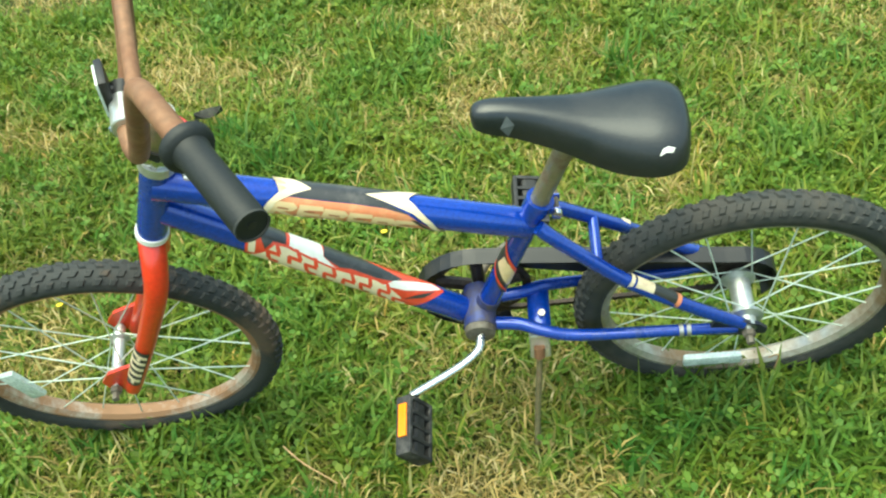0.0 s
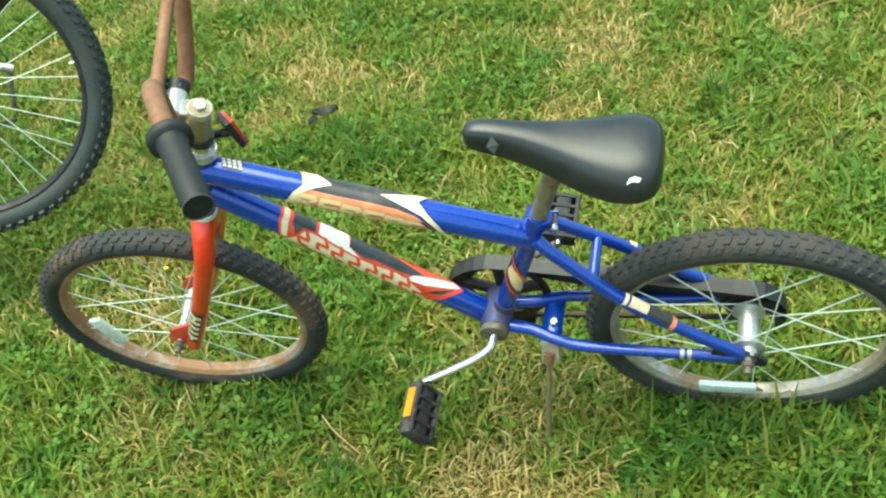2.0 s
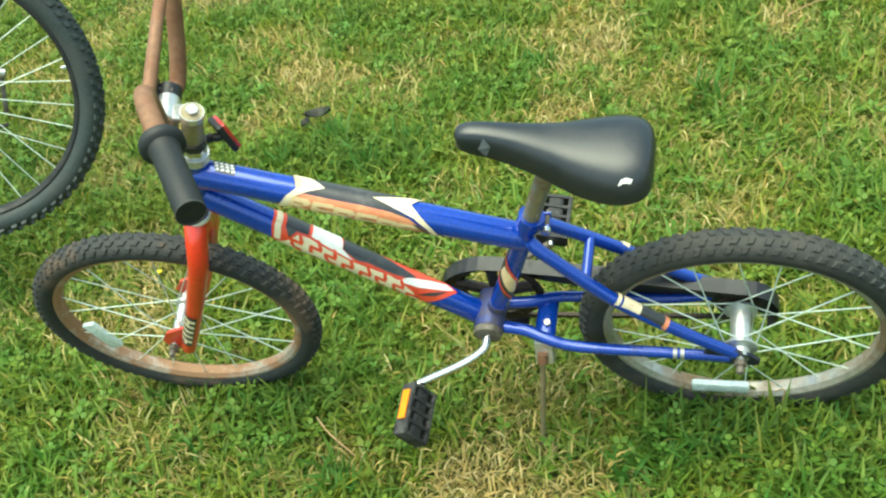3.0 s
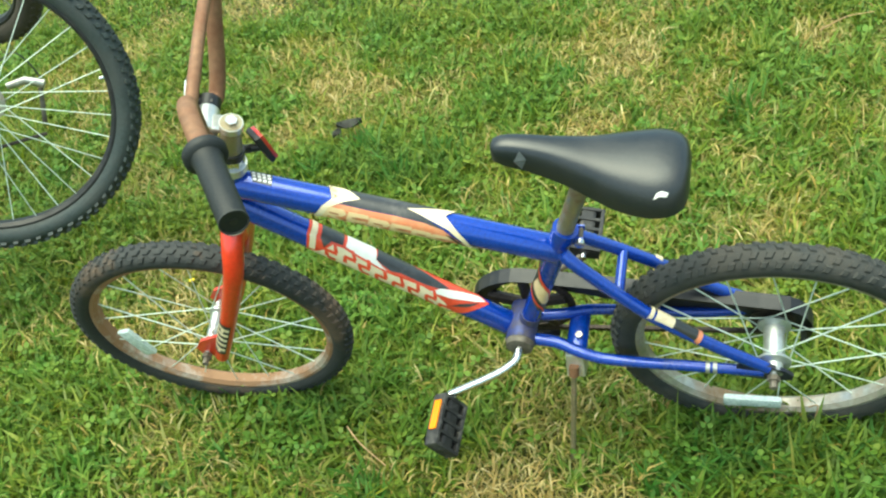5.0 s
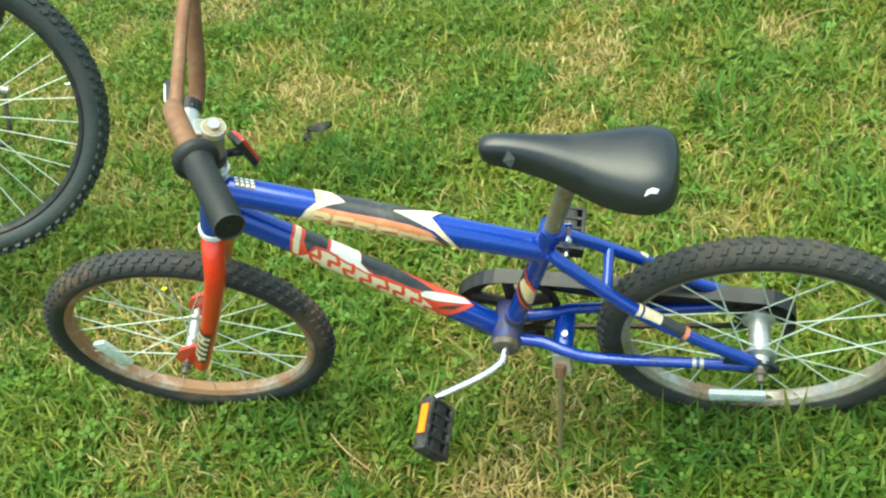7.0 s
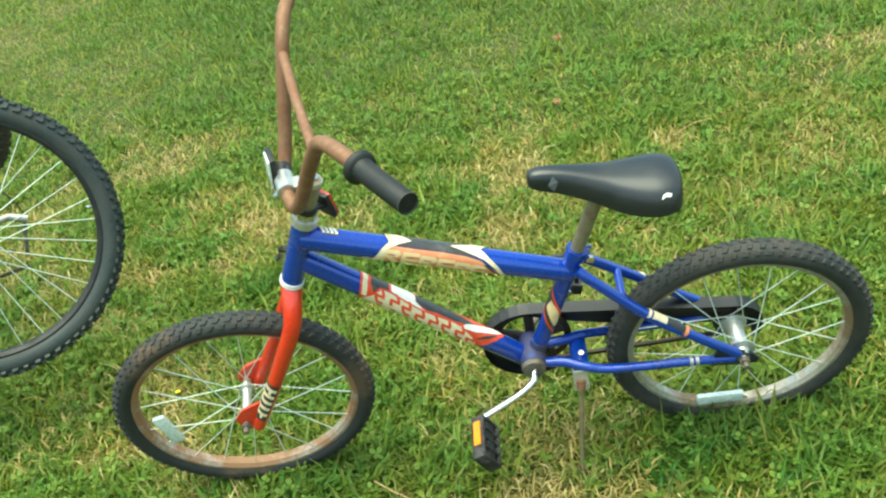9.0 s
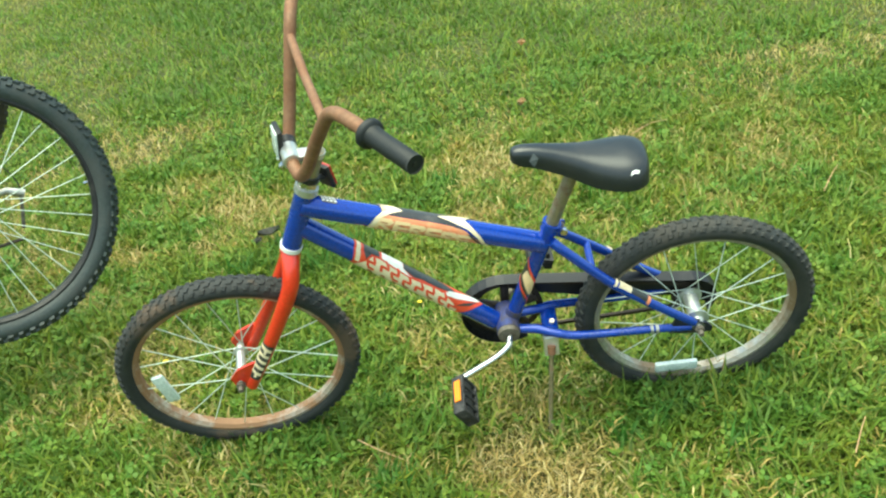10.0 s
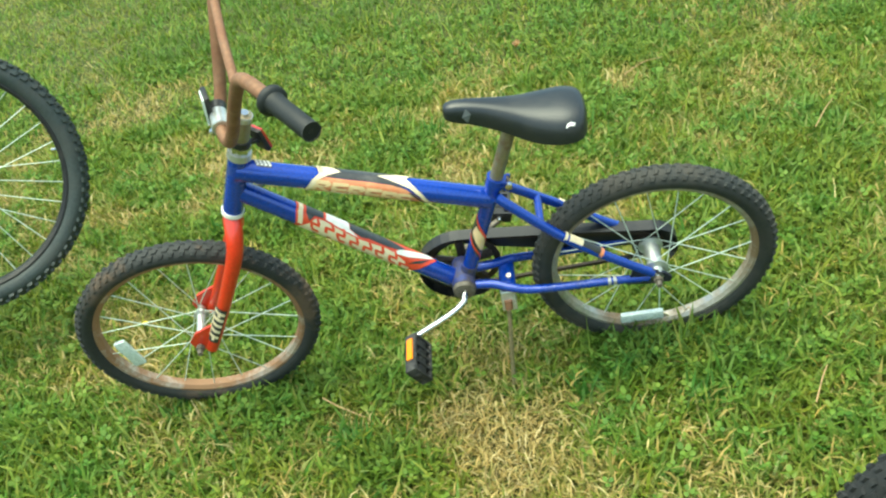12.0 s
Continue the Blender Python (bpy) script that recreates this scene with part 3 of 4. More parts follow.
def build_bicycle():
    y_axis = V_AXIS.cross(U_AXIS)
    bike = new("bicycle")
    turn = Matrix((U_AXIS, y_axis, V_AXIS)).transposed().to_4x4()
    bike.matrix_world = Matrix.Translation(HUB) @ turn @ Matrix.Translation((BASE[0], 0, BASE[1]))
    tagged(bike, "child's blue bicycle with red fork and rusty handlebar standing on grass", "bicycle")

    def F(u, v, w=0.0):
        return P(u, v, w + shift(u))

    # frame tubes
    HT0, HT1 = F(-0.775, 0.346, 0.022), F(-0.722, 0.467, 0.018)
    head = part("head_tube", sweep([HT0, HT1], 0.0195, 20), BLUE, bike)
    up = (HT1 - HT0).normalized()
    part("lower_cup", sweep([HT0 - up * 0.008, HT0 + up * 0.001], 0.0215, 20), WHITE, head, "white lower headset cup")
    part("upper_cup", sweep([HT1 - up * 0.001, HT1 + up * 0.012], (0.0225, 0.0215), 20), ZINC, head, "bright upper headset cup")
    part("headset_nut", sweep([HT1 + up * 0.013, HT1 + up * 0.026], 0.0190, 8), CHROME, head, smooth=False)
    T0, T1, TR = F(-0.737, 0.440, 0.0224), F(-0.3003, 0.2391, -0.0064), 0.0213
    top = part("top_tube", sweep([T0.lerp(T1, k / 6) for k in range(7)], TR, 24), BLUE, bike)
    D0, D1, DR = F(-0.756, 0.393, 0.018), F(-0.389, 0.012, -0.003), 0.0203
    down = part("down_tube", sweep([D0.lerp(D1, k / 6) for k in range(7)], DR, 24), BLUE, bike)
    S0, S1 = F(-0.384, 0.028), F(-0.284, 0.288, -0.006)
    seat_t = part("seat_tube", sweep([S0, S1], 0.0155, 20), BLUE, bike)
    sd = (S1 - S0).normalized()
    part("seat_clamp", sweep([S1 - sd * 0.016, S1 + sd * 0.004], 0.0190, 20), BLUE, bike)
    lug = part("clamp_bolt", sweep([F(-0.263, 0.277, 0.006), F(-0.263, 0.277, 0.013)], 0.0072, 12), CHROME, bike, "bright clamp bolt")
    part("bolt_shank", sweep([F(-0.263, 0.277, 0.006), F(-0.263, 0.277, -0.026)], 0.0035, 8), GRIME, lug)
    for w in (-0.018, 0.004):
        part("clamp_ear", sweep([F(-0.281, 0.277, w), F(-0.258, 0.277, w)], 0.006, 10, 0.5), BLUE, lug)
    bbm = turned([(0.0245, -0.034), (0.0245, 0.034)], 24, shift=F(-0.388, 0.034))
    shell = part("bottom_bracket", bbm, GRIMY_BLUE, bike, "bottom bracket shell caked with grime")
    part("grime_collar", sweep([D0.lerp(D1, 0.93), D0.lerp(D1, 0.995)], (DR + 0.0006, DR + 0.0009), 20), GRIMY_BLUE, down, "dusty lower end of the tube")
    part("grime_collar", sweep([S0, S0.lerp(S1, 0.15)], (0.0176, 0.0171), 20), GRIMY_BLUE, seat_t, "dusty lower end of the tube")
    cup = turned([(0.012, -0.046), (0.022, -0.044), (0.0235, -0.036), (0.0235, -0.034)], 20, shift=F(-0.388, 0.034))
    part("bearing_cup", cup, GRIME, shell, "rusty steel bearing cup")
    # stays
    for s in (1, -1):
        cs = spline([F(-0.375, 0.028, 0.022 * s), F(-0.33, 0.026, 0.027 * s), F(-0.29, 0.020, 0.040 * s), F(-0.24, 0.012, 0.047 * s), F(-0.10, 0.007, 0.050 * s), P(-0.012, 0.000, 0.058 * s)], 6)
        stay = part("chain_stay", sweep(cs, (0.0105, 0.0085), 14), BLUE, bike)
        ss = spline([F(-0.288, 0.262, 0.018 * s), F(-0.262, 0.238, 0.028 * s), F(-0.17, 0.150, 0.047 * s), F(-0.08, 0.073, 0.051 * s), P(-0.006, 0.012, 0.058 * s)], 6)
        sst = part("seat_stay", sweep(ss, (0.0105, 0.0095), 14), BLUE, bike)
        dk = plate([(x - BASE[0], z - BASE[1]) for x, z in ((-0.058, -0.010), (-0.046, 0.030), (-0.030, 0.038), (0.0, 0.020), (0.020, 0.010), (0.032, -0.004), (0.030, -0.016), (0.0, -0.018))], -0.062 * s, -0.056 * s)
        part("dropout", dk, DULL_STEEL, bike, "dark dropout plate dulled by grime", smooth=False)
        if s == 1:
            q0, q1 = F(-0.1855, 0.165, 0.0445), F(-0.085, 0.0775, 0.0508)
            part("band", wrap(q0, q1, 0.0101, [(0.10, -75), (0.15, -75)], [(0.10, 175), (0.15, 175)], 0.0009, 10, 2), CREAM, sst, "cream stripe")
            part("band", wrap(q0, q1, 0.0101, [(0.18, -75), (0.42, -75)], [(0.18, 175), (0.42, 175)], 0.0009, 10, 3), CREAM, sst, "cream decal panel")
            part("band", wrap(q0, q1, 0.0101, [(0.42, -75), (0.74, -75)], [(0.42, 175), (0.74, 175)], 0.0009, 10, 3), INK, sst, "black decal panel")
            part("band", wrap(q0, q1, 0.0101, [(0.74, -75), (0.80, -75)], [(0.74, 175), (0.80, 175)], 0.0010, 10, 2), ORANGE, sst, "orange stripe")
            for uu in (-0.094, -0.083):
                part("band", sweep([F(uu - 0.003, 0.0065, 0.0502), F(uu + 0.003, 0.0063, 0.0502)], 0.0098, 14), STEEL, stay, "bright metal clip")
    part("stay_bridge", sweep([F(-0.214, 0.192, 0.040), F(-0.214, 0.194, -0.040)], 0.008, 12), BLUE, bike)
    part("stay_bridge", sweep([F(-0.300, 0.012, 0.034), F(-0.300, 0.012, -0.034)], (0.010, 0.010), 12, 1.7), BLUE, bike)
    part("bridge_bolt", sweep([F(-0.296, 0.018, 0.010), F(-0.296, 0.029, 0.012)], 0.0058, 6), STEEL, bike, smooth=False)
    part("stay_stub", sweep([F(-0.172, 0.158, -0.050), F(-0.163, 0.151, -0.050)], 0.006, 10), CREAM, bike, "pale plastic plug on the stay")

    # decals: swooping panels and letter-like blocks
    def on_top(outline, material, label, lift=0.0006):
        part("decal", sticker(T0, T1, TR, outline, lift), material, top, label)

    def on_down(outline, material, label, lift=0.0006):
        part("decal", sticker(D0, D1, DR, outline, lift), material, down, label)

    on_top([(0.268, -10), (0.282, 28), (0.330, 56), (0.413, 54), (0.496, 55), (0.581, 51), (0.642, 38), (0.68, 13), (0.745, -33), (0.74, -62), (0.275, -62)], ORANGE, "salmon-orange decal panel")
    for k, s in enumerate((0.292, 0.360, 0.425, 0.490, 0.555, 0.615)):
        h = 40 - 5 * k
        glyph = [(s, h), (s + 0.052, h - 2), (s + 0.064, h - 18), (s + 0.052, h - 34), (s + 0.030, h - 36), (s + 0.062, h - 66), (s + 0.040, h - 68), (s + 0.012, h - 40), (s + 0.004, h - 68), (s - 0.012, h - 66)]
        if k % 2:
            glyph = [(s, h), (s + 0.060, h), (s + 0.063, h - 16), (s + 0.022, h - 18), (s + 0.022, h - 30), (s + 0.055, h - 30), (s + 0.056, h - 44), (s + 0.018, h - 46), (s + 0.017, h - 58), (s + 0.060, h - 60), (s + 0.062, h - 74), (s - 0.008, h - 72)]
        on_top(glyph, PEACH, "pale orange block", 0.0011)
        on_top([(s + 0.012, h - 20), (s + 0.040, h - 22), (s + 0.042, h - 28), (s + 0.014, h - 26)], BROWN, "brown stroke", 0.0015)
        on_top([(s + 0.058, h - 46), (s + 0.066, h - 46), (s + 0.064, h - 70), (s + 0.058, h - 70)], BROWN, "brown stroke", 0.0015)
    on_top([(0.320, 150), (0.386, 89), (0.330, 58), (0.413, 56), (0.496, 57), (0.581, 52), (0.648, 38), (0.596, 62), (0.528, 92), (0.600, 116), (0.665, 150)], INK, "black stripe decal", 0.0014)
    on_top([(0.282, 152), (0.330, 89), (0.304, 68), (0.279, 35), (0.262, -14), (0.258, -60), (0.270, -60), (0.282, -20), (0.299, 36), (0.337, 64), (0.386, 89), (0.340, 130), (0.318, 152)], CREAM, "cream chevron", 0.0018)
    on_top([(0.525, 92), (0.590, 112), (0.684, 150), (0.639, 91), (0.673, 54), (0.713, 19), (0.756, -33), (0.768, -62), (0.752, -62), (0.735, -33), (0.700, 10), (0.655, 44), (0.595, 66)], CREAM, "cream blaze", 0.0018)
    on_top([(0.310, 158), (0.66, 158), (0.66, 164), (0.310, 164)], CREAM, "thin cream edge line", 0.0018)
    on_top([(0.652, 24), (0.672, 20), (0.742, -36), (0.732, -40)], INK, "black point", 0.0020)
    on_top([(0.055, 122), (0.122, 124), (0.128, 70), (0.072, 72)], INK, "small black notice")
    for j in range(3):
        for i in range(4):
            s = 0.062 + 0.015 * i + 0.004 * (2 - j)
            on_top([(s, 78 + 14 * j), (s + 0.011, 78 + 14 * j), (s + 0.011, 88 + 14 * j), (s + 0.002, 88 + 14 * j)], WHITE, "white print bar", 0.0011)
    on_down([(0.218, 158), (0.222, 56), (0.244, -10), (0.250, -62), (0.73, -62), (0.752, -20), (0.79, 40), (0.835, 100), (0.80, 135), (0.66, 110), (0.50, 160)], SCARLET, "red decal panel")
    on_down([(0.228, 158), (0.231, 56), (0.250, -4), (0.268, -2), (0.250, 60), (0.246, 158)], CREAM, "cream edge band", 0.0011)
    on_down([(0.258, 158), (0.262, 66), (0.284, 30), (0.297, 66), (0.332, 70), (0.332, 158)], INK, "black stripe decal", 0.0011)
    on_down([(0.342, 150), (0.342, 70), (0.365, 63), (0.439, 49), (0.488, 47), (0.470, 54), (0.441, 72), (0.436, 120), (0.432, 150)], WHITE, "white blaze", 0.0014)
    on_down([(0.442, 150), (0.442, 74), (0.460, 64), (0.496, 53), (0.528, 62), (0.607, 60), (0.663, 68), (0.690, 88), (0.60, 116), (0.52, 150)], INK, "black stripe decal", 0.0012)
    on_down([(0.632, 40), (0.664, 72), (0.738, 98), (0.795, 116), (0.822, 100), (0.785, 80), (0.705, 50)], WHITE, "white flash", 0.0015)
    on_down([(0.715, 14), (0.770, 46), (0.80, 82), (0.74, 44)], INK, "dark wedge", 0.0014)
    on_down([(0.282, 20), (0.300, 56), (0.336, 60), (0.400, 48), (0.476, 40), (0.540, 44), (0.607, 50), (0.650, 42), (0.700, 20), (0.735, -14), (0.715, -46), (0.262, -46), (0.262, -20)], CREAM, "cream lettering band", 0.0015)
    for k in range(8):
        s = 0.276 + 0.056 * k
        h = (54, 58, 50, 40, 40, 46, 46, 30)[k]
        j = (0.000, 0.004, -0.003, 0.002, 0.005, -0.002, 0.003, 0.000)[k]
        on_down([(s + 0.026, h + 8), (s + 0.038, h + 8), (s + 0.054 + j, h - 22), (s + 0.041 + j, h - 22)], SCARLET, "red stroke", 0.0019)
        on_down([(s + 0.012 + j, h - 20), (s + 0.050 + j, h - 21), (s + 0.055 + j, h - 34), (s + 0.018 + j, h - 32)], SCARLET, "red stroke", 0.0020)
        on_down([(s + 0.011 + j, h - 26), (s + 0.023 + j, h - 26), (s + 0.038, h - 54), (s + 0.025, h - 54)], SCARLET, "red stroke", 0.0019)
        if k % 3 != 1:
            on_down([(s + 0.030, h - 52), (s + 0.058, h - 53), (s + 0.063, h - 67), (s + 0.034, h - 65)], BROWN if k % 2 else SCARLET, "dark red stroke", 0.0020)
        on_down([(s + 0.040, h - 72), (s + 0.060, h - 73), (s + 0.068, h - 92), (s + 0.048, h - 90)], BROWN, "dark red stroke", 0.0019)
    on_down([(0.262, -4), (0.284, 26), (0.302, 62), (0.336, 66), (0.476, 46), (0.607, 56), (0.66, 60), (0.607, 50), (0.476, 40), (0.336, 60), (0.304, 56), (0.288, 22), (0.268, -8)], SCARLET, "red outline", 0.0018)

    def on_seat(outline, material, label, lift=0.0006):
        part("decal", sticker(S0, S1, 0.0155, outline, lift), material, seat_t, label)

    on_seat([(0.455, 150), (0.64, 78), (0.48, -55), (0.28, -75), (0.27, -30), (0.43, 75)], INK, "black decal panel")
    on_seat([(0.50, 72), (0.575, 52), (0.50, -30), (0.33, -74), (0.36, -25), (0.45, 34)], PEACH, "cream decal panel", 0.0011)
    on_seat([(0.66, 90), (0.68, 90), (0.49, -46), (0.34, -80), (0.32, -80), (0.46, -44)], SCARLET, "red stripe", 0.0014)
    on_seat([(0.47, 100), (0.49, 100), (0.31, -40), (0.24, -70), (0.22, -70), (0.29, -40)], SCARLET, "red stripe", 0.0014)

    # saddle and post
    part("seat_post", sweep([F(-0.289, 0.275, -0.006), F(-0.240, 0.415, -0.004)], 0.0127, 18), POST, bike, "tarnished brown metal seat post")
    st = bmesh.new()
    stations = ((-0.365, 0.004, 0.475, 0.012, 0.6), (-0.361, 0.015, 0.484, 0.022, 0.7), (-0.346, 0.021, 0.488, 0.032, 0.8), (-0.32, 0.024, 0.486, 0.037, 0.8), (-0.29, 0.029, 0.480, 0.042, 0.8), (-0.26, 0.037, 0.473, 0.046, 0.85),
                (-0.23, 0.048, 0.466, 0.052, 0.9), (-0.20, 0.061, 0.461, 0.055, 0.9), (-0.17, 0.070, 0.458, 0.055, 0.9), (-0.145, 0.073, 0.456, 0.053, 0.9), (-0.124, 0.067, 0.452, 0.048, 0.85), (-0.112, 0.053, 0.446, 0.040, 0.75), (-0.107, 0.030, 0.438, 0.028, 0.6))
    smooth = spline([Vector((-0.105 + (a + 0.105) * 0.955, b, c)) for a, b, c, d, e in stations], 3)
    depth = spline([Vector((a, d * 0.94, e)) for a, b, c, d, e in stations], 3)
    rings = []
    for q, e in zip(smooth, depth):
        ring = []
        for k in range(21):
            a = math.pi * k / 20
            cx, sx = math.cos(a), math.sin(a)
            ring.append(st.verts.new(F(q.x, q.z - e.y + e.y * (abs(sx) ** 0.78), 0.88 * q.y * math.copysign(abs(cx) ** 0.72, cx))))
        rings.append(ring)
    for a, b in zip(rings, rings[1:]):
        for k in range(20):
            st.faces.new((a[k], a[k + 1], b[k + 1], b[k]))
        st.faces.new((a[20], a[0], b[0], b[20]))
    st.faces.new(rings[0])
    st.faces.new(rings[-1])
    bmesh.ops.recalc_face_normals(st, faces=st.faces[:])
    saddle = part("saddle", st, VINYL, bike, "black vinyl saddle with a torn rear corner")
    for f in saddle.data.polygons:
        f.use_smooth = True

    def on_saddle(u, w, du, dw, name, material, label, corners):
        """A small patch that follows the saddle's skin."""
        bm = bmesh.new()
        vs = []
        for a, b in corners:
            uu, ww = u + a * du, w + b * dw
            k = min(range(len(smooth)), key=lambda i: abs(smooth[i].x - uu))
            q, e = smooth[k], depth[k]
            c = max(-1, min(1, ww / (0.88 * q.y)))
            ca = math.copysign(abs(c) ** (1 / 0.72), c)
            sx = math.sqrt(max(0, 1 - ca * ca))
            vs.append(bm.verts.new(F(uu, q.z - e.y + e.y * sx ** 0.78, ww) + Vector((0, -0.0016, 0.0012))))
        bm.faces.new(vs)
        bmesh.ops.recalc_face_normals(bm, faces=bm.faces[:])
        for f in bm.faces:
            if f.normal.z < 0:
                f.normal_flip()
        part(name, bm, material, saddle, label, smooth=False)

    on_saddle(-0.312, 0.0195, 0.0085, 0.0016, "badge", BADGE, "grey diamond badge", ((-1, 0), (0, -3.6), (1, 0), (0, 1)))
    on_saddle(-0.138, 0.0535, 0.009, 0.004, "tear", WHITE, "white tear in the vinyl", ((-1, 1), (-0.6, -0.3), (0.1, -1), (1, -0.8), (0.7, 0.1), (-0.2, 0.4)))

    # steering: fork, front wheel, stem and bar turn together
    N = Vector((0.111, -0.024, 0.994)).normalized()

    def G(u, v, w, side=0.0):
        """A point beside the steered middle plane."""
        return P(u + N.x * side, v + N.y * side, w + N.z * side)

    fork = bmesh.new()
    for s in (1, -1):
        leg = spline([G(-0.783, 0.328, 0.041, 0.004 * s), G(-0.787, 0.306, 0.041, 0.028 * s), G(-0.800, 0.266, 0.041, 0.045 * s), G(-0.842, 0.184, 0.041, 0.049 * s), G(-0.893, 0.090, 0.042, 0.051 * s), G(-0.936, 0.014, 0.043, 0.052 * s)], 6)
        sweep(leg, (0.0185, 0.0125), 16, bm=fork)
    sweep([G(-0.779, 0.337, 0.042), G(-0.786, 0.308, 0.041)], 0.0195, 18, bm=fork)
    frk = part("fork", fork, RED, bike, "glossy orange-red steel fork")
    for s in (1, -1):
        yy = -(0.043 + 0.053 * s)
        tip = plate([(x - BASE[0] + 0.006 * s, z - BASE[1]) for x, z in ((-0.898, 0.092), (-0.926, 0.080), (-0.954, 0.066), (-0.973, 0.042), (-0.968, 0.022), (-0.956, 0.028), (-0.948, 0.014), (-0.932, 0.000), (-0.920, 0.030))], yy - 0.003, yy + 0.003)
        part("fork_end", tip, RED, frk, smooth=False)
    f0, f1 = G(-0.893, 0.090, 0.042, 0.051), G(-0.936, 0.014, 0.043, 0.052)
    part("decal", wrap(f0, f1, (0.0139, 0.0127), [(-0.62, -30), (0.62, -30)], [(-0.62, 95), (0.62, 95)], 0.0008, 8, 6), INK, frk, "black decal panel")
    for k in range(5):
        s = -0.50 + 0.215 * k
        part("decal", wrap(f0, f1, (0.0139, 0.0127), [(s, -22), (s + 0.10, -22)], [(s - 0.07, 84), (s + 0.03, 84)], 0.0016, 5, 2), CREAM, frk, "slanted cream stroke")
        if k != 2:
            q = 58 if k % 2 else 10
            part("decal", wrap(f0, f1, (0.0139, 0.0127), [(s - 0.02, q), (s + 0.17, q)], [(s - 0.03, q + 20), (s + 0.16, q + 20)], 0.0017, 2, 3), CREAM, frk, "short cream stroke")
    right = Vector((N.x, -N.z, N.y))
    y2 = -right.normalized()
    x2 = y2.cross(Vector((0, 0, 1))).normalized()
    at = Matrix.Translation(P(-0.955, 0.031, 0.047)) @ Matrix((x2, y2, x2.cross(y2))).transposed().to_4x4()
    fw = wheel(bike, at, 0.2535, 0.0190, MUDDY, RUST_RIM, 0.050, 0.0115, 20, 74, label="front wheel with rusty rim", turn=0.1, wide=1.2)
    bm = block(0.086, 0.010, 0.026, 0.004, Matrix.Rotation(radians(-100), 4, "Y"))
    bm.transform(Matrix.Translation((-0.166, -0.010, -0.024)))
    part("spoke_reflector", bm, CLEAR, fw, "clear plastic spoke reflector")
    at = Matrix.Translation(P(0.003, 0.004, 0.010))
    rw = wheel(bike, at, 0.251, 0.0215, RUBBER, CHROME_RIM, 0.052, 0.019, 20, 72, label="rear wheel with dull chrome rim", turn=0.05, wide=1.12)
    bm = block(0.094, 0.012, 0.026, 0.0055)
    bm.transform(Matrix.Translation((-0.030, -0.014, -0.172)))
    part("spoke_reflector", bm, CLEAR, rw, "clear plastic spoke reflector")

    # stem and handlebar
    quill = part("stem", sweep([HT1 + up * 0.022, HT1 + up * 0.093], 0.0145, 16), POST, bike, "tarnished metal stem")
    C0 = P(-0.736, 0.534, 0.018)
    st0 = HT1 + up * 0.086
    B = Vector((0.262, 0.0, 0.965)).normalized()
    across = Vector((B.x, -B.z, 0)).normalized()
    clamp = sweep([st0 - up * 0.004, st0 + up * 0.006], 0.0160, 24)
    tongue = (st0 + up * 0.001 - C0).normalized()
    m = Matrix((tongue, across, tongue.cross(across))).transposed().to_4x4()
    m.translation = (C0 + st0 + up * 0.001) / 2
    block((st0 - C0).length + 0.006, 0.029, 0.013, 0.004, m, clamp)
    sweep([C0 - across * 0.022, C0 - across * 0.021, C0 + across * 0.021, C0 + across * 0.022], (0.0150, 0.0165, 0.0165, 0.0150), 24, bm=clamp)
    jaw = part("stem_clamp", clamp, ZINC, quill, "bright metal stem clamp")
    for f in jaw.data.polygons:
        f.use_smooth = f.area < 2e-5
    for k in (-1, 1):
        part("clamp_nut", sweep([C0 + across * (0.012 * k) - tongue * 0.014 - up * 0.012, C0 + across * (0.012 * k) - tongue * 0.021 - up * 0.012], 0.0055, 6), CHROME, quill, smooth=False)
    part("stem_bolt", sweep([st0 + up * 0.006, st0 + up * 0.012], 0.0085, 6), CHROME, quill, smooth=False)

    def H(back_, up_, side):
        """A handlebar point from the clamp's middle."""
        return P(-0.743 + back_ * B.z + B.x * side, 0.522 + up_, 0.020 - back_ * B.x + B.z * side)

    bar_pts = []
    half = [(0.007, 0.012, 0.0), (0.008, 0.006, 0.036), (0.015, 0.008, 0.060), (0.030, 0.045, 0.084), (0.050, 0.106, 0.111), (0.072, 0.170, 0.146), (0.082, 0.190, 0.168), (0.094, 0.200, 0.200), (0.118, 0.204, 0.262), (0.148, 0.206, 0.338)]
    for b_, u_, s_ in half[::-1]:
        bar_pts.append(H(b_, u_, -s_))
    for b_, u_, s_ in half[1:]:
        bar_pts.append(H(b_, u_, s_))
    bar = part("handlebar", sweep(spline(bar_pts, 5), 0.0115, 14), RUST_BAR, bike, "rusty brown steel handlebar")
    part("crossbar", sweep([H(0.068, 0.160, 0.139), H(0.066, 0.160, 0), H(0.068, 0.160, -0.139)], 0.008, 12), RUST_BAR, bar)
    part("bar_sleeve", sweep([H(0.007, 0.012, -0.022), H(0.009, 0.014, -0.042)], 0.0165, 14), BLACK, bar)
    for s in (1, -1):
        a, b = H(0.116, 0.203, 0.256 * s), H(0.157, 0.206, 0.360 * s)
        g = sweep([a.lerp(b, k) for k in (0, 0.02, 0.07, 0.10, 0.12, 0.16, 0.26, 0.6, 0.97, 1.0)], (0.0190, 0.0236, 0.0236, 0.0218, 0.0170, 0.0158, 0.0153, 0.0151, 0.0151, 0.0140), 22)
        cap = (b - a).normalized()
        gr = part("grip", g, GRIP, bar, "black rubber grip with a flange")
        for f in gr.data.polygons:
            f.use_smooth = len(f.vertices) == 4
        part("end_hole", sweep([b - cap * 0.001, b + cap * 0.0006], 0.004, 12), BLACK, gr, smooth=False)
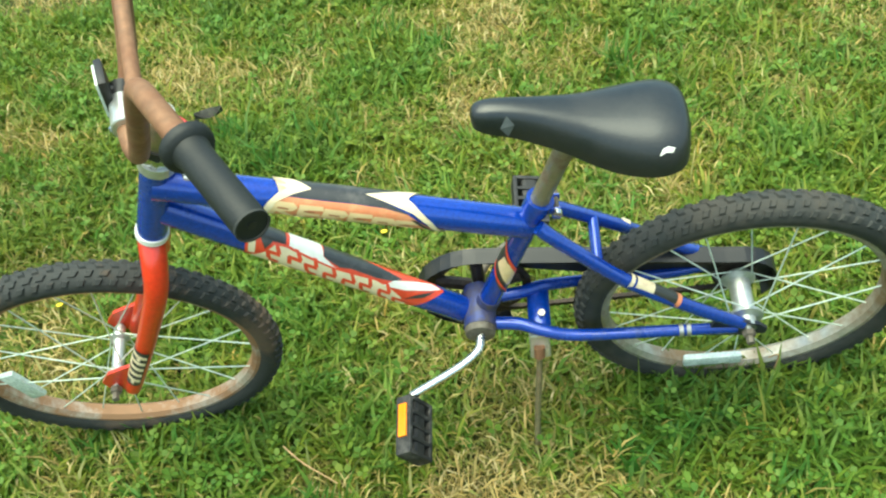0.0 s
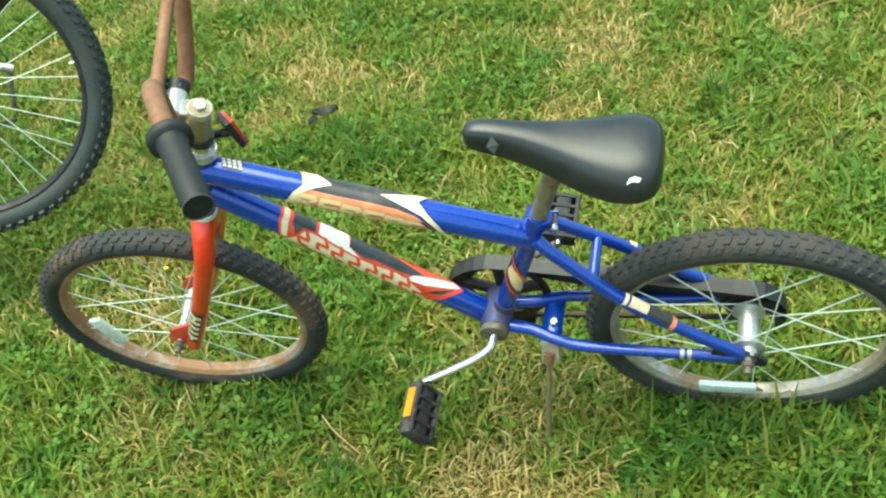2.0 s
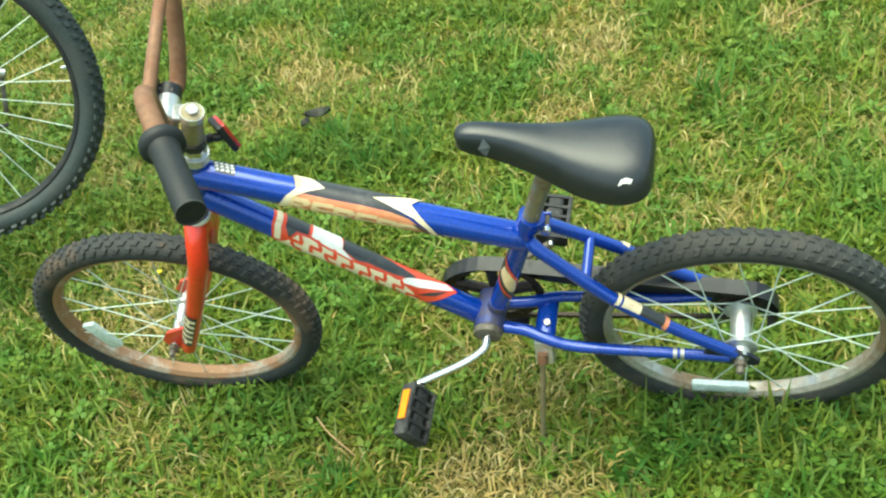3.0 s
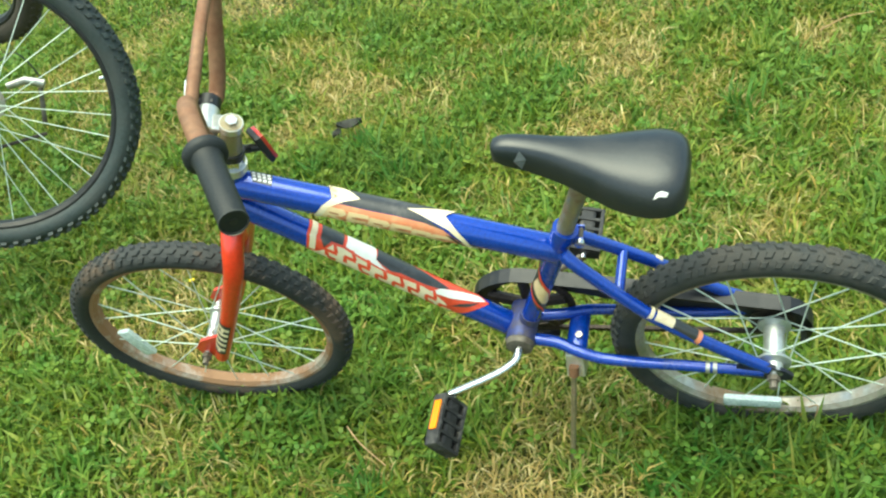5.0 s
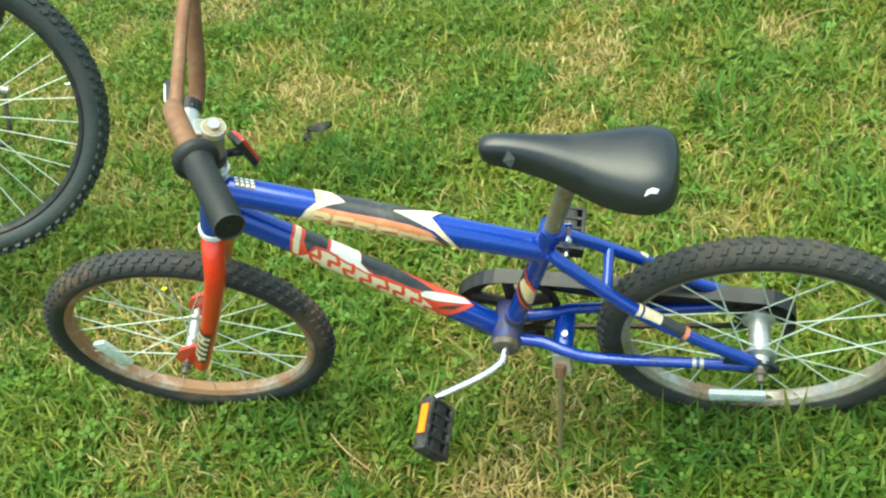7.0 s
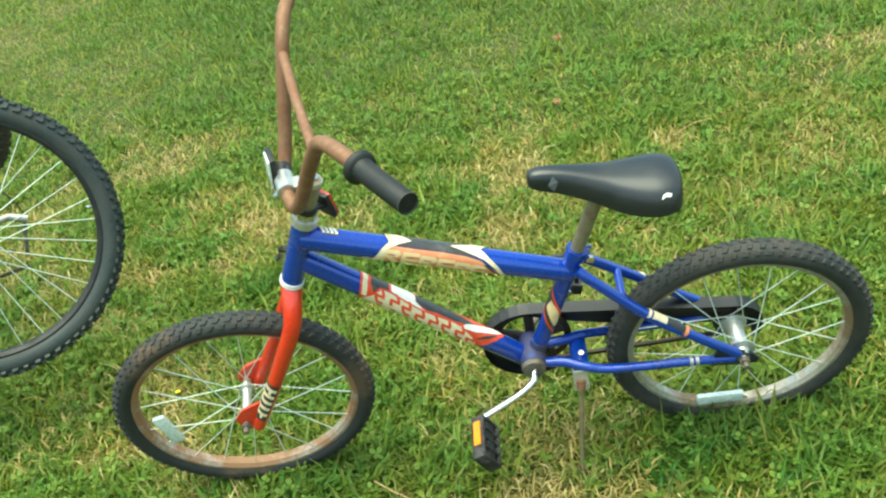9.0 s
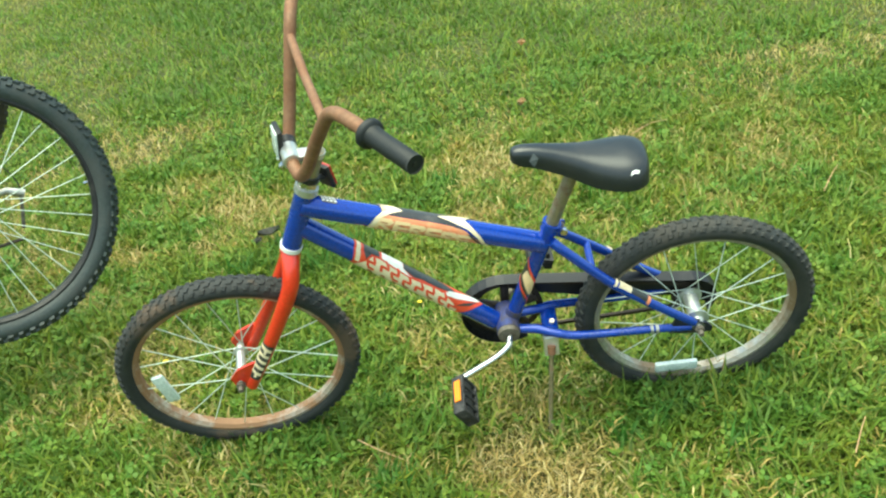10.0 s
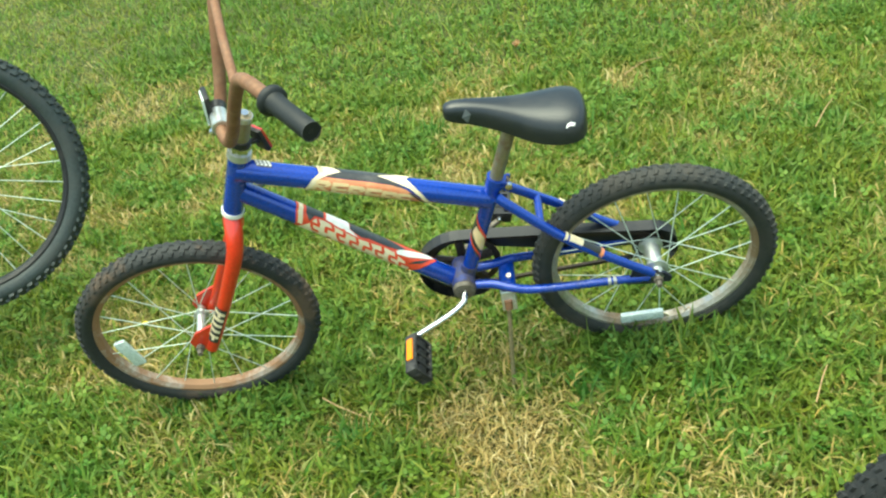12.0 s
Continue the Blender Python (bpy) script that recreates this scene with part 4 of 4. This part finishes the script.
        part("end_rim", turned([(0.0152, -0.001), (0.0152, 0.0015), (0.0136, 0.0015), (0.0136, -0.001)], 24, True), RUBBER, gr, "worn grey rim", at=Matrix.Translation(b) @ cap.to_track_quat("Y", "Z").to_matrix().to_4x4())
    # reflectors at the bar
    m = Matrix.Translation(P(-0.757, 0.548, -0.010)) @ Matrix.Rotation(radians(20), 4, "Z") @ Matrix.Rotation(radians(8), 4, "Y")
    fr = part("front_reflector", block(0.010, 0.042, 0.058, 0.003, m), BLACK, bike, "clear front reflector in a black housing")
    part("reflector_lens", block(0.006, 0.035, 0.050, 0.002, m @ Matrix.Translation((-0.005, 0, 0))), CLEAR, fr, "clear lens")
    part("reflector_bracket", sweep([P(-0.755, 0.546, -0.010), P(-0.732, 0.542, -0.012)], 0.006, 10), BLACK, fr)
    part("clamp_screw", sweep([P(-0.752, 0.518, 0.03), P(-0.752, 0.518, -0.012)], 0.006, 8), CHROME, bike)
    m = Matrix.Translation(P(-0.690, 0.466, -0.002)) @ Matrix.Rotation(radians(-8), 4, "Y") @ Matrix.Rotation(radians(48), 4, "Z")
    rr = part("rear_reflector", block(0.009, 0.036, 0.048, 0.003, m), BLACK, bike, "small reflector with black back and red lens")
    part("reflector_lens", block(0.006, 0.033, 0.045, 0.002, m @ Matrix.Translation((0.0065, 0, 0))), RED_LENS, rr, "red lens")
    part("reflector_bracket", sweep([P(-0.689, 0.465, 0.000), P(-0.704, 0.470, 0.008), HT1 + up * 0.032], 0.006, 10), BLACK, rr)
    part("reflector_clip", sweep([HT1 + up * 0.026, HT1 + up * 0.038], 0.018, 14), BLACK, rr)

    # crank, pedals, chain and guard
    ax = F(-0.388, 0.034)
    crank = sweep(spline([F(-0.388, 0.034, 0.034), F(-0.388, 0.034, 0.052), F(-0.394, 0.030, 0.070), F(-0.425, 0.024, 0.092), F(-0.494, 0.016, 0.126)], 6), (0.0075, 0.0065), 14)
    part("crank_arm", crank, CHROME, bike, "bent chrome crank arm")
    crank = sweep(spline([F(-0.388, 0.034, -0.034), F(-0.388, 0.034, -0.050), F(-0.382, 0.038, -0.066), F(-0.359, 0.044, -0.090), F(-0.304, 0.054, -0.122)], 6), (0.0075, 0.0065), 14)
    part("crank_arm", crank, GRIME, bike, "dull greasy crank arm")
    for s, u, v, w in ((1, -0.490, 0.012, 0.178), (-1, -0.301, 0.056, -0.172)):
        m = Matrix.Translation(F(u, v, w)) @ Matrix.Rotation(radians(62 if s == 1 else 12), 4, "Y")
        body = block(0.026, 0.090, 0.022, 0.006, m)
        pd = part("pedal", body, WORN_BLACK, bike, "black plastic pedal with an amber reflector", smooth=False)
        for x in (-0.0235, 0.0235):
            part("pedal_rail", block(0.007, 0.088, 0.026, 0.002, m @ Matrix.Translation((x, 0, 0))), WORN_BLACK, pd, smooth=False)
            if s == -1:
                continue
            part("pedal_reflector", block(0.004, 0.050, 0.014, 0.001, m @ Matrix.Translation((x * 1.19, 0.006 * s, 0))), AMBER, pd, "amber reflector", smooth=False)
        for y in (-0.041, -0.020, 0.0, 0.020, 0.041):
            part("pedal_rib", block(0.042, 0.006, 0.027, 0.0015, m @ Matrix.Translation((0, y, 0))), WORN_BLACK, pd, smooth=False)
        part("pedal_axle", sweep([F(u, v, w - 0.055 * s), F(u, v, w + 0.038 * s)], 0.0065, 10), STEEL if s == 1 else CHROME, pd)
    cx, cz = -0.388 - BASE[0], 0.024 - BASE[1]
    ring = bmesh.new()
    turned([(0.080, -0.0015), (0.080, 0.0015), (0.066, 0.0015), (0.066, -0.0015)], 48, True, bm=ring)
    for k in range(5):
        a = 2 * math.pi * k / 5 + 0.3
        sweep([(0.014 * math.cos(a), 0, 0.014 * math.sin(a)), (0.07 * math.cos(a), 0, 0.07 * math.sin(a))], 0.010, 8, 1.0, bm=ring)
    ring.transform(Matrix.Translation((cx, -(-0.034), cz)))
    part("chainring", ring, CHAIN, bike, "dark oily chainring")
    rear_c = P(0.0, 0.0, -0.034)
    for z0, z1 in ((0.077, 0.033), (-0.077, -0.033)):
        chain = bmesh.new()
        for k in range(70):
            t = k / 69
            m = Matrix.Translation(P(-0.388 + 0.388 * t, (0.024 + z0) * (1 - t) + z1 * t, -0.034))
            block(0.0085, 0.007 if k % 2 else 0.005, 0.008, 0, m, chain)
        part("chain_run", chain, CHAIN, bike, "dark oily chain", smooth=False)
    part("rear_sprocket", turned([(0.034, -0.0015), (0.034, 0.0015)], 24, shift=rear_c), CHAIN, bike, smooth=False)
    # the guard: a broad black cover over the upper run, round both ends
    outline_top, outline_low = [], []
    for k in range(19):
        a = radians(300 - k * 214 / 18)
        outline_top.append((-0.392 + 0.092 * math.cos(a), 0.018 + 0.092 * math.sin(a)))
        outline_low.append((-0.392 + 0.056 * math.cos(a), 0.018 + 0.056 * math.sin(a)))
    outline_top += [(-0.33, 0.104), (-0.15, 0.080), (-0.02, 0.060)]
    outline_low += [(-0.33, 0.052), (-0.15, 0.004), (-0.02, -0.010)]
    for k in range(9):
        a = radians(84 - k * 130 / 8)
        outline_top.append((0.004 + 0.057 * math.cos(a), 0.0 + 0.057 * math.sin(a)))
        outline_low.append((0.004 + 0.010 * math.cos(a), -0.008 + 0.010 * math.sin(a)))
    g = bmesh.new()
    for w0, w1 in ((-0.043, -0.046),):
        ra = [g.verts.new(P(x, z, w0)) for x, z in outline_top]
        rb = [g.verts.new(P(x, z, w0)) for x, z in outline_low]
        rc_ = [g.verts.new(P(x, z, w1)) for x, z in outline_top]
        rd = [g.verts.new(P(x, z, w1)) for x, z in outline_low]
        lip = [g.verts.new(P(x, z - 0.002, -0.020)) for x, z in outline_top]
        lip2 = [g.verts.new(P(x, z - 0.0035, -0.020)) for x, z in outline_top]
        for i in range(len(ra) - 1):
            g.faces.new((ra[i], ra[i + 1], rb[i + 1], rb[i]))
            g.faces.new((rc_[i], rd[i], rd[i + 1], rc_[i + 1]))
            g.faces.new((rb[i], rb[i + 1], rd[i + 1], rd[i]))
            g.faces.new((rc_[i], rc_[i + 1], lip[i + 1], lip[i]))
            g.faces.new((ra[i], lip2[i], lip2[i + 1], ra[i + 1]))
            g.faces.new((lip[i], lip[i + 1], lip2[i + 1], lip2[i]))
    bmesh.ops.recalc_face_normals(g, faces=g.faces[:])
    part("chain_guard", g, BLACK, bike, "black plastic chain guard", smooth=False)

    # side stand
    m = Matrix.Translation(P(-0.302, -0.010, 0.060)) @ Matrix.Rotation(radians(-24), 4, "X")
    br = part("stand_bracket", block(0.030, 0.006, 0.044, 0.0028, m), ZINC, bike, "zinc stand bracket with rust", smooth=False)
    for x in (-0.0135, 0.0135):
        part("bracket_flange", block(0.004, 0.026, 0.046, 0.0015, m @ Matrix.Translation((x, 0.013, 0))), ZINC, br, smooth=False)
    part("bracket_pivot", sweep([P(-0.303, -0.004, 0.066), P(-0.304, -0.020, 0.074)], 0.0085, 10), RUST_BAR, br, "rusty pivot")
    stand = spline([P(-0.303, -0.006, 0.068), P(-0.306, -0.04, 0.080), P(-0.317, -0.153, 0.121), P(-0.321, -0.205, 0.145)], 5)
    part("side_stand", sweep(stand, 0.0048, 10), POST, bike, "rusty steel side stand")
    part("straw_wisp", sweep(spline([P(0.062, -0.165, 0.03), P(0.075, -0.150, 0.034), P(0.072, -0.19, 0.04), P(0.066, -0.226, 0.045)], 5), 0.0012, 5), DRY_LEAF, bike, "dry straw caught in the rear wheel")
    return bike


build_bicycle()


# ---- the neighbouring bicycles, of which a wheel each comes into view ----
def build_mountain_bike():
    bike = new("mountain_bike")
    bike.matrix_world = Matrix.Translation((-1.58, 0.17, 0))
    tagged(bike, "silver mountain bike with large knobbly rear wheel on its stand", "bicycle")
    at = Matrix.Translation((1.58, -0.17, 0)) @ upright((-1.196, 0.373, 0.505), 28, 12)
    rim = wheel(bike, at, 0.324, 0.026, DARK_RUBBER, BLACK, 0.062, 0.018, 32, 76, (-1.0, -0.5, 0.0, 0.5, 1.0), (0.009, 0.011, 0.014), label="large rear wheel with black rim", spoke_material=SPOKE, hub_material=CHROME, turn=0.04)
    for k, (r, y) in enumerate(((0.044, 0.030), (0.038, 0.036), (0.032, 0.042), (0.026, 0.048))):
        part("sprocket", turned([(r, y), (r, y + 0.002), (r * 0.62, y + 0.002), (r * 0.62, y)], 32, True), STEEL, rim, smooth=False)

    def W(x, y, z):
        return at @ Vector((x, y, z))

    for s in (1, -1):
        part("chain_stay", sweep([W(0, 0.068 * s, 0), W(-0.08, 0.066 * s, -0.002), W(-0.43, 0.035 * s, -0.02)], (0.008, 0.011), 12), STEEL, bike, "silver chain stay")
        part("seat_stay", sweep([W(0, 0.068 * s, 0), W(-0.06, 0.066 * s, 0.06), W(-0.31, 0.03 * s, 0.38)], (0.007, 0.009), 12), STEEL, bike, "silver seat stay")
        foot = W(-0.47, 0.12 * s, -0.1)
        foot.z = -0.008
        part("stand_leg", sweep([W(-0.44, 0.03 * s, -0.03), foot], 0.009, 12), STEEL, bike, "steel stand leg")
    part("seat_tube", sweep([W(-0.44, 0, -0.03), W(-0.29, 0, 0.42)], 0.016, 16), STEEL, bike, "silver seat tube")
    part("bottom_bracket", sweep([W(-0.44, -0.04, -0.025), W(-0.44, 0.04, -0.025)], 0.022, 16), STEEL, bike)
    d = part("derailleur", sweep([W(0.045, 0.080, 0.010), W(0.085, 0.084, 0.012), W(0.122, 0.080, -0.006)], (0.008, 0.011), 12, 0.8), STEEL, bike, "steel and black rear derailleur")
    part("derailleur_cage", sweep([W(0.112, 0.074, -0.010), W(0.092, 0.070, -0.085)], 0.006, 10, 0.35), GRIME, d)
    part("cable", sweep(spline([W(0.118, 0.082, 0.010), W(0.108, 0.082, 0.045), W(0.085, 0.082, 0.076), W(0.040, 0.080, 0.060), W(-0.08, 0.075, 0.010)], 5), 0.0015, 8), BLACK, d)
    part("chain_run", sweep([W(0.088, 0.062, -0.108), W(-0.44, 0.050, -0.115)], 0.004, 6), CHAIN, bike, "dark slack chain")
    # added chrome pin in place of a pale reflection inside the rim
    part("rim_glint", sweep([W(0.278, 0, -0.010), W(0.252, 0, -0.009)], 0.0035, 8), CHROME, bike, "bright pin standing in for a pale reflection at the rim")


def build_far_bike():
    bike = new("bicycle")
    base = Vector((-1.90, 0.72, 0))
    bike.matrix_world = Matrix.Translation(base)
    tagged(bike, "upturned bicycle with a dusty brown knobbly tyre on the lawn", "bicycle")
    at = Matrix.Translation(-base) @ upright((-1.500, 0.699, 0.777), -7.6, -16.6)
    wheel(bike, at, 0.340, 0.030, BROWN_RUBBER, BLACK, 0.055, 0.018, 32, 72, spoke_material=GREY, label="raised wheel with a dusty brown tyre", hub_material=STEEL)

    def W(x, y, z):
        return at @ Vector((x, y, z))

    for s in (1, -1):
        part("chain_stay", sweep([W(0, 0.064 * s, 0), W(-0.09, 0.064 * s, 0.004), W(-0.43, 0.035 * s, 0.03)], (0.008, 0.011), 12), GREY, bike, "grey chain stay")
        part("seat_stay", sweep([W(0, 0.064 * s, 0), W(-0.07, 0.062 * s, -0.07), W(-0.33, 0.03 * s, -0.40)], (0.007, 0.009), 12), GREY, bike, "grey seat stay")
    part("seat_tube", sweep([W(-0.43, 0, 0.03), W(-0.33, 0, -0.42)], 0.016, 16), GREY, bike, "grey seat tube")
    for s in (1, -1):
        part("stand_leg", sweep([W(-0.43, 0.03 * s, 0.03), Vector((-0.52, 0.16 * s, -0.008))], 0.010, 12), STEEL, bike, "steel stand leg")
    part("bottom_bracket", sweep([W(-0.43, -0.04, 0.03), W(-0.43, 0.04, 0.03)], 0.022, 16), GREY, bike)


def build_near_bike():
    bike = new("bicycle")
    bike.matrix_world = Matrix.Translation((0.776, -0.741, 0))
    tagged(bike, "bicycle wheel with black knobbly tyre standing in the grass", "bicycle")
    at = Matrix.Translation((-0.776, 0.741, 0)) @ upright((0.776, -0.741, 0.268), 0, -15)
    wheel(bike, at, 0.300, 0.027, BLACK_RUBBER, STEEL, 0.052, 0.018, 32, 78, (-1.05, -0.65, -0.22, 0.22, 0.65, 1.05), (0.006, 0.009, 0.013), label="front wheel with black tyre")


build_mountain_bike()
build_far_bike()
build_near_bike()


# ---- odd bits on the lawn ----
def leaf(name, place, size, turn_, material, label, curl=0.3):
    bm = bmesh.new()
    rows = []
    for k in range(7):
        t = k / 6
        wd = 0.32 * math.sin(math.pi * min(1, t * 0.94 + 0.03)) + 0.02
        rows.append([bm.verts.new(((t - 0.5) * size, s * wd * size, abs(s) * curl * size * 0.4 + curl * size * (t - 0.5) ** 2)) for s in (-1, -0.5, 0, 0.5, 1)])
    for a, b in zip(rows, rows[1:]):
        for i in range(4):
            bm.faces.new((a[i], a[i + 1], b[i + 1], b[i]))
    bmesh.ops.solidify(bm, geom=bm.faces[:], thickness=0.0012)
    bm.transform(Matrix.Rotation(radians(turn_), 4, "Z"))
    ob = part(name, bm, material)
    ob.location = place
    tagged(ob, label, "leaf")


leaf("dead_leaf", (-0.675, 0.985, 0.045), 0.07, 20, BARK, "curled dark dead leaf lying in the grass", 0.5)
leaf("dead_leaf", (-0.71, 0.965, 0.035), 0.04, 80, BARK, "small dark dead leaf lying in the grass", 0.5)
leaf("dry_leaf", (0.19, 1.84, 0.04), 0.05, 75, DRY_LEAF, "dry tan leaf lying on the lawn", 0.6)
leaf("dry_leaf", (0.26, 2.57, 0.04), 0.06, 80, DRY_LEAF, "dry orange-brown leaf lying on the lawn", 0.6)
for a, b, c in (((0.53, 1.43, 0.035), (0.60, 1.47, 0.05), (0.67, 1.50, 0.045)), ((0.98, 0.86, 0.03), (1.03, 0.93, 0.05), (1.07, 0.99, 0.045)), ((0.64, -0.23, 0.03), (0.66, -0.20, 0.06), (0.675, -0.18, 0.075)), ((-0.35, -0.02, 0.03), (-0.31, -0.06, 0.035), (-0.25, -0.10, 0.03))):
    tagged(part("dry_stalk", sweep(spline([a, b, c], 4), (0.0016, 0.0010), 6), DRY_LEAF), "long pale dry grass stalk", "straw")


# ---- tufts, weeds and small flowers that stand out of the lawn ----
def grass_tuft(x, y, count, height, seed):
    rng = np.random.default_rng(seed)
    px, py = x + rng.normal(0, 0.022, count), y + rng.normal(0, 0.022, count)
    ob = strands("grass_tuft", rng, px, py, height * rng.uniform(0.6, 1.3, count), rng.uniform(0.0020, 0.0042, count), TUFT, rng.uniform(0.25, 0.85, count), -0.6)
    tagged(ob, "tall lush green grass tuft standing above the lawn", "grass tuft", "grass tufts")


def weed(x, y, count, size, seed):
    """A rosette of broad rounded leaves."""
    rng = np.random.default_rng(seed)
    top = new("broadleaf_weed")
    top.location = (x, y, 0)
    tagged(top, "small broad-leaved green weed in the lawn", "weed", "weeds in the lawn")
    for k in range(count):
        bm = bmesh.new()
        lay = bm.verts.layers.float.new("dry")
        a = 2 * math.pi * k / count + rng.uniform(-0.4, 0.4)
        s = size * rng.uniform(0.7, 1.2)
        m = Matrix.Translation((0, 0, -0.006)) @ Matrix.Rotation(a, 4, "Z") @ Matrix.Rotation(-rng.uniform(0.5, 1.1), 4, "Y")
        rows = []
        for i in range(6):
            t = i / 5
            wd = (0.03, 0.05, 0.30, 0.40, 0.30, 0.04)[i] * s
            rows.append([bm.verts.new(m @ Vector((t * s * 1.6, q * wd, 0.10 * s * abs(q) - 0.35 * s * t * t))) for q in (-1, 0, 1)])
        for p, q in zip(rows, rows[1:]):
            for i in range(2):
                bm.faces.new((p[i], p[i + 1], q[i + 1], q[i]))
        for v in bm.verts:
            v[lay] = 0.0
        part("leaf", bm, CLOVER, top)


def flower(x, y, z):
    ob = part("yellow_flower", turned([(0.001, -0.002), (0.006, 0.0), (0.007, 0.002), (0.002, 0.004)], 10), YELLOW)
    ob.matrix_world = Matrix.Translation((x, y, z)) @ Matrix.Rotation(radians(80), 4, "X")
    part("flower_stalk", sweep([(0, -0.002, 0), (0, -z, 0)], 0.0008, 5), CLOVER, ob)
    tagged(ob, "tiny yellow flower on a thin stalk", "flower", "yellow flowers")


YELLOW = shader("yellow_petals", (0.75, 0.55, 0.03), 0.6)
for k, (x, y, n, h) in enumerate(((0.33, 1.07, 40, 0.10), (-0.27, 1.34, 30, 0.08), (-0.74, 0.84, 45, 0.075), (-0.51, 0.81, 55, 0.08), (-0.28, -0.15, 60, 0.075), (-0.59, -0.10, 35, 0.055), (0.20, -0.08, 35, 0.06), (0.37, 0.0, 45, 0.065),
                                  (0.50, 0.03, 40, 0.06), (0.44, -0.16, 40, 0.06), (-0.12, 1.28, 40, 0.07), (0.30, -0.04, 35, 0.065), (-0.62, 0.94, 45, 0.08), (-0.40, 0.90, 45, 0.075), (-0.52, 0.0, 30, 0.05),
                                  (-0.70, 0.02, 26, 0.045), (-0.62, 0.03, 26, 0.05), (-0.46, 0.04, 26, 0.045), (0.31, 0.06, 30, 0.05), (0.39, 0.05, 34, 0.06), (0.46, 0.06, 30, 0.05))):
    grass_tuft(x, y, n, h, 100 + k)
for k, (x, y, n, sz) in enumerate(((-0.66, 0.10, 6, 0.022), (-0.69, 0.03, 7, 0.020), (-0.84, -0.03, 6, 0.024), (-0.06, 0.0, 5, 0.026), (0.11, 0.12, 5, 0.022), (-0.88, 0.14, 6, 0.02), (-1.10, 1.09, 6, 0.025), (0.08, -0.08, 5, 0.02), (-0.60, -0.02, 6, 0.022), (-0.75, -0.10, 5, 0.022))):
    weed(x, y, n, sz, 200 + k)
flower(-0.21, 0.49, 0.045)
flower(-0.86, 0.36, 0.04)
